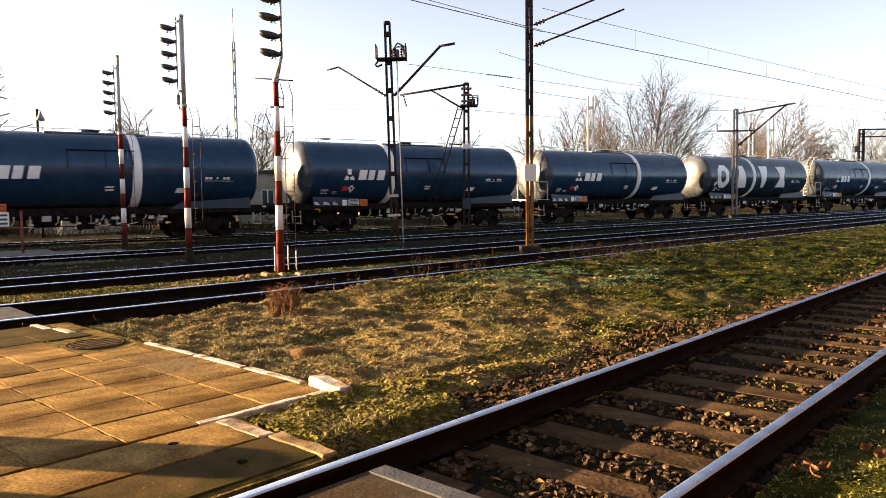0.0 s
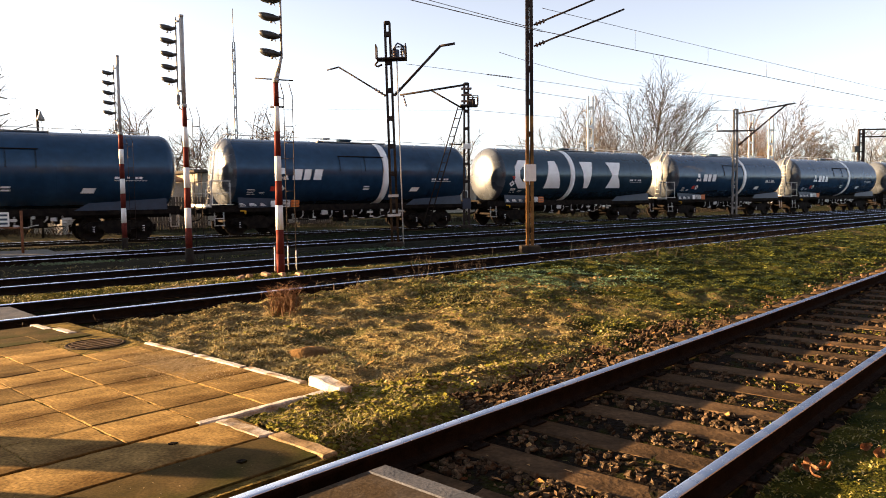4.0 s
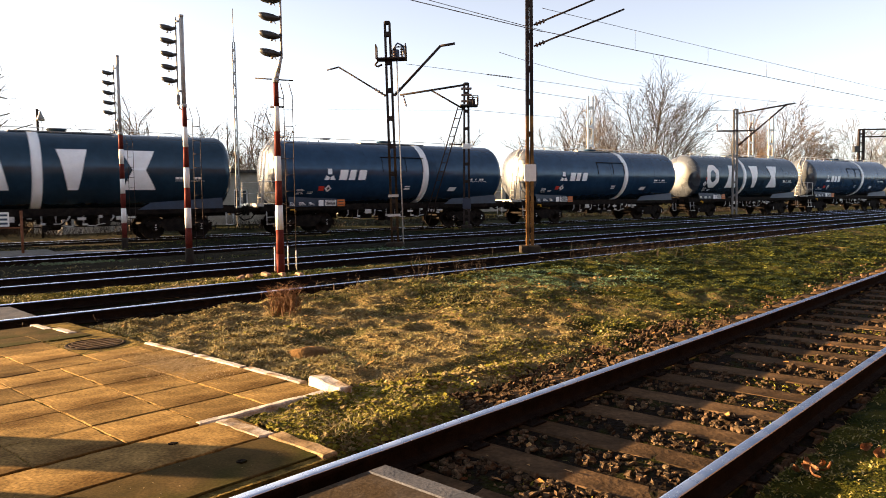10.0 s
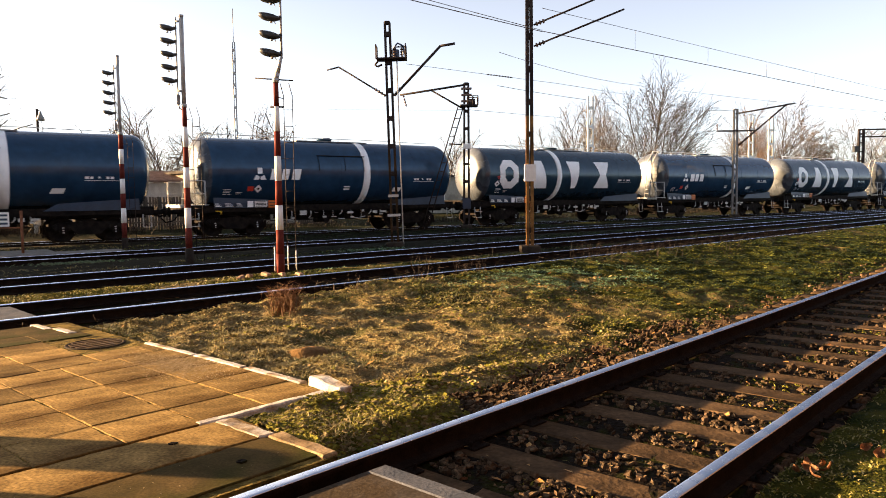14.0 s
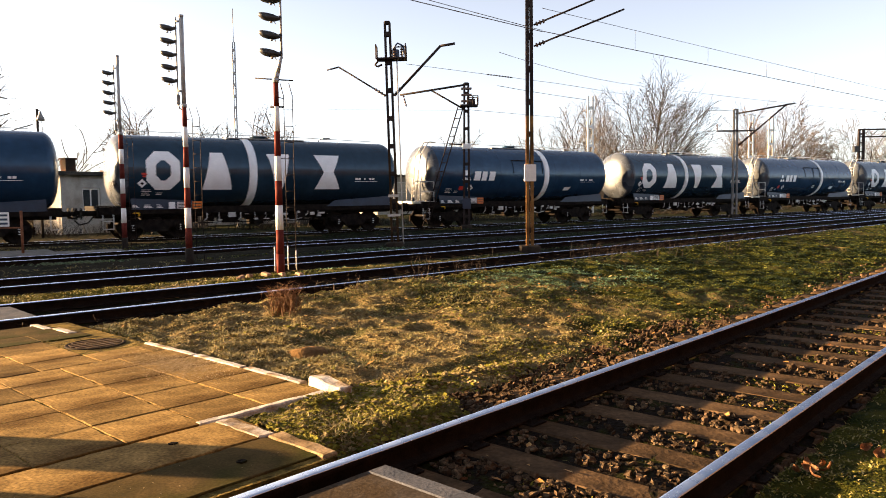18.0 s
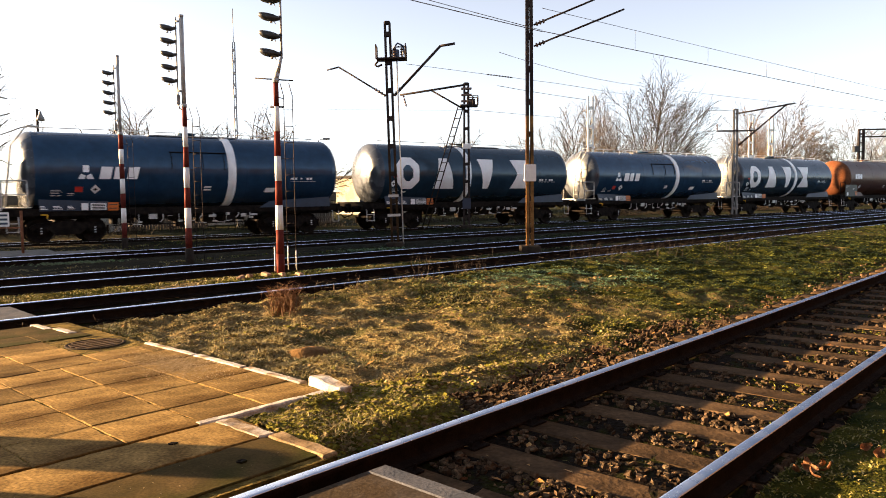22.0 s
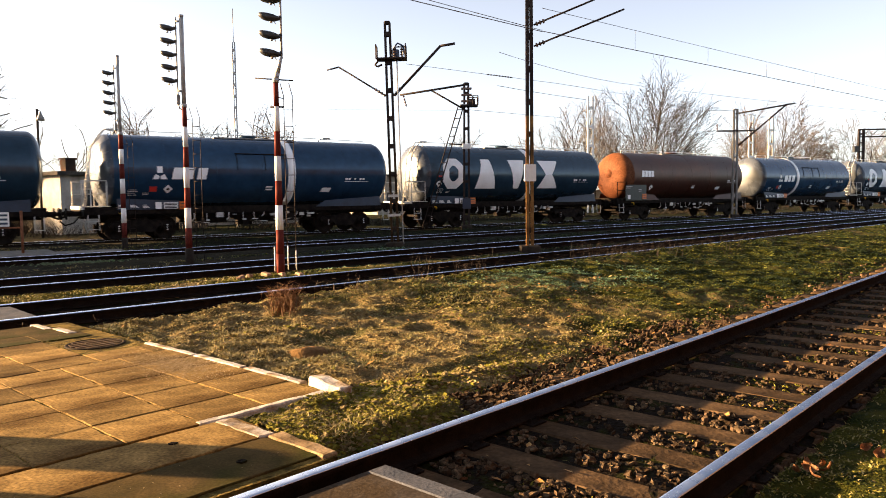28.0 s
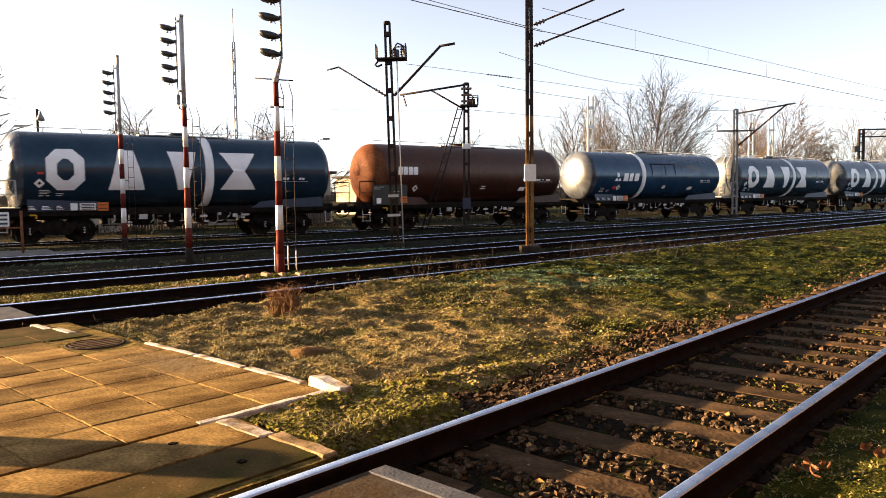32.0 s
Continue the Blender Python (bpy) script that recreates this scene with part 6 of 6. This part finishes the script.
scatter("ballast_stones", STONE_V, STONE_F, spots, "stone", "angular brown ballast stones between the sleepers", "ballast")
spots = []
for key, lim in (("second", 26), ("third", 30)):
    tp2 = track_pose(key)
    for i in range(3500):
        a, c = rnd.uniform(1.5, lim), rnd.uniform(0.9, 2.3)
        p = tp2 @ Vector((a, c, -0.19))
        spots.append((p.x, p.y, p.z + rnd.uniform(0, 0.02), rnd.uniform(0.02, 0.04)))
scatter("ballast_stones", STONE_V, STONE_F, spots, "stone", "brown ballast stones beside the shaded tracks", "ballast")

# low rounded cushions of moss and matted litter, lit on one side by the low sun
DOME_V = [(math.cos(k * 0.8976) * r, math.sin(k * 0.8976) * r, z) for r, z in ((1.0, -0.1), (0.70, 0.30)) for k in range(7)] + [(0, 0, 0.42)]
DOME_F = [f for k in range(7) for f in ((k, (k + 1) % 7, 7 + (k + 1) % 7), (k, 7 + (k + 1) % 7, 7 + k), (7 + k, 7 + (k + 1) % 7, 14))]
beds = {"yellowmoss": [], "greenmoss": [], "litter": []}
rnd = random.Random(63)
made = 0
while made < 46000:
    a = 2.62 + 30 * rnd.random() ** 1.8
    b = rnd.uniform(3.3, 13.5)
    x, y, _ = NEAR_M @ Vector((a, b, 0))
    c2, cn = in_track("second", x, y)[1], in_track("near", x, y)[1]
    if c2 > -1.45 or cn < 0.97 or (a < 3.55 and b > 4.22):
        continue
    dist = math.hypot(x, y)
    patch = noise.noise(Vector((x * 0.8, y * 0.8, 31))) + 0.45 * noise.noise(Vector((x * 3, y * 3, 8)))
    made += 1
    if patch < -0.12 and rnd.random() < 0.8 and not (a < 5.0 and b < 4.5):
        continue
    size = (0.007 + 0.018 * rnd.random() ** 2) * (0.85 + 0.025 * dist)
    green = (x - 5.0) / 5.5 + 0.9 * noise.noise(Vector((x * 0.5, y * 0.5, 3)))
    corner = a < 4.6 and b < 4.4
    if corner:
        kind = "yellowmoss" if rnd.random() < 0.8 else "litter"
    elif c2 > -2.7 and x < 6.5:
        kind = "litter"
    elif green > rnd.uniform(0.2, 0.8):
        kind = "greenmoss" if rnd.random() < min(0.97, 0.4 + 0.09 * x) else "yellowmoss"
    else:
        kind = "yellowmoss" if patch > 0.22 and rnd.random() < 0.7 else "litter"
    beds[kind].append((x, y, ground_z(x, y) - 0.002, size))
for i in range(3600):
    a, b = rnd.uniform(2.65, 5.4), rnd.uniform(3.2, 4.3)
    if a < 3.55 and b > 4.2:
        continue
    x, y, _ = NEAR_M @ Vector((a, b, 0))
    beds["yellowmoss" if rnd.random() < 0.75 - 0.3 * (a > 4.4) else "litter"].append((x, y, ground_z(x, y) - 0.003, 0.009 + 0.022 * rnd.random() ** 2))
for i in range(2600):
    a, b = 2.9 + 9 * rnd.random() ** 1.5, rnd.uniform(-1.6, 0.75)
    x, y, _ = NEAR_M @ Vector((a, b, 0))
    beds["yellowmoss" if rnd.random() < 0.8 else "litter"].append((x, y, ground_z(x, y) - 0.004, 0.008 + 0.018 * rnd.random() ** 2))
for i in range(500):
    a, c = 2.9 + 9 * rnd.random() ** 1.5, rnd.uniform(-0.66, 0.05)
    if abs((a - 2.86 + 0.3) % 0.6 - 0.3) < 0.15 or noise.noise(Vector((a * 1.6, c * 1.6, 0))) < 0.1:
        continue
    p = tp @ Vector((a, c, -0.17))
    beds["yellowmoss"].append((p.x, p.y, p.z, 0.008 + 0.014 * rnd.random()))
for key, words in (("yellowmoss", "sunlit yellow-green cushions of moss"), ("greenmoss", "dark green cushions of moss and short grass"), ("litter", "matted brown straw and leaf litter")):
    scatter("moss_cushions" if key != "litter" else "plant_litter", DOME_V, DOME_F, beds[key], key, words, "moss" if key != "litter" else "litter")


def grass(name, spots, material, label, width=0.004):
    """Single blades, each a bent strip of two faces."""
    n = len(spots)
    rs = np.random.RandomState(n)
    s = np.array(spots)
    a = rs.uniform(0, 2 * math.pi, n)
    b = rs.uniform(0, 2 * math.pi, n)
    h = s[:, 3]
    lean = rs.uniform(0.7, 2.0, n)
    w = width * (1 + 0.12 * np.hypot(s[:, 0], s[:, 1])) * rs.uniform(0.6, 1.4, n)
    dx, dy = np.cos(a) * w, np.sin(a) * w
    lx, ly = np.cos(b) * h * lean, np.sin(b) * h * lean
    x, y, z = s[:, 0], s[:, 1], s[:, 2]
    v = np.stack([np.stack([x - dx, y - dy, z], 1), np.stack([x + dx, y + dy, z], 1),
                  np.stack([x + dx * 0.7 + lx * 0.4, y + dy * 0.7 + ly * 0.4, z + h * 0.5], 1), np.stack([x - dx * 0.7 + lx * 0.4, y - dy * 0.7 + ly * 0.4, z + h * 0.5], 1),
                  np.stack([x + lx, y + ly, z + h * 0.62], 1)], 1).reshape(-1, 3)
    fs = []
    for i in range(n):
        k = 5 * i
        fs += [(k, k + 1, k + 2, k + 3), (k + 3, k + 2, k + 4)]
    me = bpy.data.meshes.new(name)
    me.from_pydata(v.tolist(), [], fs)
    me.materials.append(M[material])
    return tagged(new(name, me), label, "grass", "", "stuff")


rnd = random.Random(31)
spots = []
while len(spots) < 120000:
    a = 2.6 + 42 * rnd.random() ** 2.2
    b = rnd.uniform(3.38, 16.5)
    p = NEAR_M @ Vector((a, b, 0))
    c2 = in_track("second", p.x, p.y)[1]
    if c2 > -1.35 + rnd.uniform(-0.3, 0.2) or (a < 3.5 and b > 4.25) or (a < 2.75):
        continue
    if b < 4.4 and a < 7 and rnd.random() < 0.8:
        continue
    if b < 4.2 and a > 4.6 and rnd.random() < (4.2 - b) * 1.2:
        continue
    dens = noise.noise(Vector((p.x * 0.9, p.y * 0.9, 2)))
    if rnd.random() > 0.62 + 0.9 * dens:
        continue
    spots.append((p.x, p.y, ground_z(p.x, p.y) - 0.005, rnd.uniform(0.012, 0.04) * (1 + max(0, dens) * 1.5)))
grass("grass_blades", spots, "grass", "short straw and moss-green winter grass", 0.003)
spots = []
while len(spots) < 24000:
    a = 2.9 + 16 * rnd.random() ** 1.8
    b = rnd.uniform(-2.5, 1.36)
    if rnd.random() > 0.6 + 0.9 * noise.noise(Vector((a * 1.1, b * 1.1, 7))):
        continue
    p = NEAR_M @ Vector((a, b, 0))
    spots.append((p.x, p.y, ground_z(p.x, p.y) - 0.005, rnd.uniform(0.010, 0.028)))
grass("grass_blades", spots, "grass", "mossy grass beside the near rail", 0.003)
spots = []
while len(spots) < 24000:
    a, b = 2.9 + 9 * rnd.random() ** 1.6, rnd.uniform(-1.5, 1.34)
    if noise.noise(Vector((a * 2, b * 2, 17))) < -0.1:
        continue
    p = NEAR_M @ Vector((a, b, 0))
    spots.append((p.x, p.y, ground_z(p.x, p.y) - 0.004, rnd.uniform(0.008, 0.02)))
grass("moss_cushions", spots, "mossy", "sunlit yellow-green moss beside the near rail", 0.0035)
spots = []
while len(spots) < 16000:
    key = rnd.choice(("second", "second", "third", "fourth"))
    a, c = rnd.uniform(1, 45), rnd.uniform(2.0, 3.4) if key != "fourth" else rnd.uniform(1.9, 6)
    if noise.noise(Vector((a * 0.4, c, 3 + len(key)))) < -0.1:
        continue
    p = track_pose(key) @ Vector((a, c, 0))
    spots.append((p.x, p.y, ground_z(p.x, p.y) - 0.005, rnd.uniform(0.03, 0.08)))
grass("grass_blades", spots, "grass", "mossy grass between the tracks", 0.004)

spots = []
while len(spots) < 6500:
    x, y = 8.9 + rnd.gauss(0, 1.0), 8.95 + rnd.gauss(0, 0.45)
    if noise.noise(Vector((x * 1.4, y * 1.4, 12))) < -0.05 or in_track("second", x, y)[1] > -1.4:
        continue
    spots.append((x, y, ground_z(x, y) - 0.004, rnd.uniform(0.02, 0.05)))
grass("grass_blades", spots, "frosty", "pale frosty green grass on the bank", 0.003)
spots = []
for cx, cy, n in ((8.1, 16.9, 500), (11.0, 19.0, 600), (7.0, 14.6, 250), (14.6, 17.0, 500), (9.4, 24.0, 500), (3.2, 20.3, 500), (18.0, 24.5, 500)):
    for i in range(n):
        x, y = cx + rnd.gauss(0, 0.55), cy + rnd.gauss(0, 0.16)
        spots.append((x, y, ground_z(x, y) - 0.004, rnd.uniform(0.03, 0.08)))
grass("grass_blades", spots, "frosty", "pale tufts of frosty grass between the tracks", 0.004)
spots = []
while len(spots) < 3500:
    a, b = 2.62 + 4.5 * rnd.random() ** 1.6, rnd.uniform(3.3, 4.45)
    if (a < 3.5 and b > 4.22) or noise.noise(Vector((a * 3, b * 3, 9))) < -0.12:
        continue
    p = NEAR_M @ Vector((a, b, 0))
    spots.append((p.x, p.y, ground_z(p.x, p.y) - 0.004, rnd.uniform(0.012, 0.035)))
for i in range(1500):
    a, c = 2.75 + 9 * rnd.random() ** 1.5, rnd.uniform(-0.68, 0.1)
    if abs((a - 2.86 + 0.3) % 0.6 - 0.3) < 0.14 or noise.noise(Vector((a * 1.6, c * 1.6, 0))) < 0.02:
        continue
    p = tp @ Vector((a, c, -0.168))
    spots.append((p.x, p.y, p.z, rnd.uniform(0.015, 0.035)))
grass("moss_cushions", spots, "moss", "bright moss cushions beside and between the near rails", 0.0035)
spots = []
while len(spots) < 9000:
    a, c = rnd.uniform(0.5, 9), rnd.uniform(1.75, 3.1)
    if noise.noise(Vector((a * 0.8, c * 2, 5))) < -0.15:
        continue
    p = track_pose("second") @ Vector((a, c, 0))
    spots.append((p.x, p.y, ground_z(p.x, p.y) - 0.004, rnd.uniform(0.03, 0.07)))
grass("moss_cushions", spots, "moss", "yellow-green moss strip between two tracks", 0.004)
spots = []
for b in rows_b:
    for i in range(420):
        a = rnd.uniform(0.8, 3.38)
        if noise.noise(Vector((a * 2, b * 5, 1))) > -0.1:
            p = NEAR_M @ Vector((a, b + 0.25 + rnd.uniform(-0.008, 0.008), -0.042))
            spots.append((p.x, p.y, p.z, rnd.uniform(0.008, 0.022)))
for a in (3.39, 2.89, 2.39, 1.89, 1.38):
    for i in range(700):
        b = rnd.uniform(4.25, 6.6)
        if noise.noise(Vector((a * 5, b * 2, 2))) > -0.15:
            p = NEAR_M @ Vector((a + rnd.uniform(-0.008, 0.008), b, -0.045))
            spots.append((p.x, p.y, p.z, rnd.uniform(0.008, 0.022)))
grass("joint_moss", spots, "moss", "moss and grass growing in the slab joints", 0.003)


def stalks(x, y, n, spread, height, label, seed):
    """A clump of thin dead stems."""
    r = random.Random(seed)
    bm = BM()
    wd = 0.009 if seed >= 300 else 0.0035
    for i in range(n):
        p = Vector((x + r.gauss(0, spread), y + r.gauss(0, spread), 0))
        p.z = ground_z(p.x, p.y) - 0.01
        h = height * r.uniform(0.4, 1.1)
        k = 0.3 if seed >= 300 else 0.13
        q = p + Vector((r.gauss(0, k), r.gauss(0, k), 0.6)) * h
        e = q + Vector((r.gauss(0, 0.22), r.gauss(0, 0.22), 0.4)) * h
        tube(bm, p, q, wd, 3, wd * 0.8, False)
        tube(bm, q, e, 0.003, 3, 0.001, False)
        for k in range(3):
            t = q.lerp(e, r.random())
            tube(bm, t, t + Vector((r.gauss(0, 0.07), r.gauss(0, 0.07), r.uniform(0, 0.08))), 0.002, 3, 0.001, False)
    name = "shrub" if seed >= 300 else "dry_weeds"
    return tagged(part(name, bm, "russet" if seed == 1 else "dead"), label, "shrub" if seed >= 300 else "weeds", "shrubs behind the train" if seed >= 300 else "dry weeds along the track")


stalks(3.76, 8.74, 170, 0.10, 0.33, "russet clump of dead weeds beside the track", 1)
for i, (a, c, n, sp, h) in enumerate(((8.0, -1.7, 30, 0.3, 0.45), (9.3, -1.6, 34, 0.25, 0.42), (12.4, -1.7, 60, 0.5, 0.45), (14.5, -1.75, 90, 0.7, 0.4), (17.0, -1.8, 90, 0.8, 0.4), (20, -1.8, 60, 0.9, 0.35), (6.4, -1.7, 18, 0.3, 0.3), (2.6, -1.5, 10, 0.25, 0.25), (23.5, -1.9, 80, 1.0, 0.4))):
    p = track_pose("second") @ Vector((a, c, 0))
    stalks(p.x, p.y, n, sp, h * 0.95, "thin brown dead stalks beside the rail", 40 + i)

LEAF_V = [(-1, 0, 0), (0, -0.6, 0.1), (1, 0, 0.05), (0, 0.6, 0.25)]
spots = []
rnd = random.Random(77)
for i in range(700):
    a, b = 2.2 + 9 * rnd.random() ** 1.5, rnd.uniform(-1.5, 9)
    p = NEAR_M @ Vector((a, b, 0))
    if a < 3.5 and b > 3.2 or in_track("second", p.x, p.y)[1] > -1.2:
        continue
    z = ground_z(p.x, p.y) + 0.03 if abs(in_track("near", p.x, p.y)[1]) > 1.7 else -0.15
    spots.append((p.x, p.y, z, rnd.uniform(0.012, 0.03)))
scatter("fallen_leaves", LEAF_V, [(0, 1, 2), (0, 2, 3)], spots, "leaf", "scattered brown fallen leaves", "leaves")
rl = random.Random(5)
for i, (da, db) in enumerate(((0, 0), (0.07, 0.03), (-0.05, 0.06), (0.03, -0.07), (0.11, -0.03), (-0.09, -0.03), (0.42, -0.22), (0.55, -0.12))):
    bm = BM()
    L, W = rl.uniform(0.035, 0.05), rl.uniform(0.022, 0.032)
    rows_ = []
    for k in range(7):
        t = k / 6
        wd = W * math.sin(math.pi * (0.08 + 0.88 * t)) ** 0.7
        rows_.append([bm.verts.new((L * (2 * t - 1), wd * q, 0.5 * L * (2 * t - 1) ** 2 + abs(q) * 0.5 * W)) for q in (-1, -0.5, 0, 0.5, 1)])
    for u, v in zip(rows_, rows_[1:]):
        for q in range(4):
            bm.faces.new((u[q], u[q + 1], v[q + 1], v[q]))
    bmesh.ops.solidify(bm, geom=bm.faces[:], thickness=0.0012)
    x, y, _ = NEAR_M @ Vector((4.13 + da, 1.16 + db, 0))
    tagged(part("leaf", bm, "deadleaf", None, "", pose(x, y, ground_z(x, y) + 0.03, rl.uniform(-50, 50), rl.uniform(-40, 10), rl.uniform(0, 360)), True), "curled orange-brown dead leaf on the moss", "leaf", "curled leaves")
spots = []
for i in range(1500):
    a, b = 2.95 + rnd.gauss(0, 0.28), 6.3 + rnd.gauss(0, 0.45)
    if a > 3.38 or b < 5.3:
        continue
    p = NEAR_M @ Vector((a, b, -0.027))
    spots.append((p.x, p.y, p.z, rnd.uniform(0.0015, 0.005)))
scatter("sand_grains", SAND_V, STONE_F, [(q.x, q.y, q.z, rnd.uniform(0.002, 0.0045)) for q in (NEAR_M @ Vector((min(3.36, 3.12 + rnd.gauss(0, 0.16)), 6.0 + rnd.gauss(0, 0.33), -0.028)) for i in range(9000))], "sand", "thin patch of pale sand on the slabs", "sand")
for i in range(500):
    a, b = rnd.uniform(0.6, 3.35), rnd.uniform(3.3, 8.5)
    if a < 2.5 or b > 4.35:
        p = NEAR_M @ Vector((a, b, -0.027))
        spots.append((p.x, p.y, p.z, rnd.uniform(0.0015, 0.004)))
scatter("grit", SAND_V, STONE_F, spots, "sand", "pale grit and crumbs on the slabs", "grit")
for i in range(28):
    r = random.Random(300 + i)
    x = -4.5 + i * 2.6 + r.uniform(-1, 1)
    stalks(x, (37.8 if x < 4 else 36.4) + 0.03 * x + r.uniform(-0.5, 0.7), 200 if x < 4 else 150, 0.75, r.uniform(1.0, 1.6) if x < 4 else r.uniform(0.45, 0.8), "leafless brown shrub behind the train", 300 + i)
for i in range(9):
    r = random.Random(360 + i)
    stalks(-5.5 + i * 1.15 + r.uniform(-0.4, 0.4), 42.0 + r.uniform(-1.2, 1.2), 420, 0.8, r.uniform(1.5, 2.3), "leafless brown shrub beside the hut", 360 + i)
# loose bricks and lumps between the tracks, a flat stone on the grass
for x, y, s, mk in ((4.95, 13.55, 0.13, "palebrick"), (5.2, 13.75, 0.11, "palebrick"), (5.8, 13.6, 0.12, "palebrick"), (6.05, 13.35, 0.14, "palebrick"), (5.55, 13.8, 0.16, "palebrick")):
    bm = BM()
    s *= 0.7
    box(bm, -s, -s * 0.5, -0.03, s, s * 0.5, 0.07, 0.015, pose(0, 0, 0, 0, 8, x * 700))
    tagged(part("brick", bm, mk, None, "", pose(x, y, -0.12)), "broken pale brick lying between tracks", "brick", "loose bricks")
bm = BM()
lathe(bm, [(-0.08, 0.24), (0.0, 0.24), (0.06, 0.2), (0.085, 0.09), (0.088, 0.002)], "z", 7)
for v in bm.verts:
    v.co += Vector([noise.noise(v.co * 6 + Vector((k * 5, 0, 0))) * 0.04 for k in range(3)])
tagged(part("flat_stone", bm, "brownstone", None, "", pose(3.05, 6.6, -0.15)), "flat sandy stone lying in the grass", "stone")

motions()
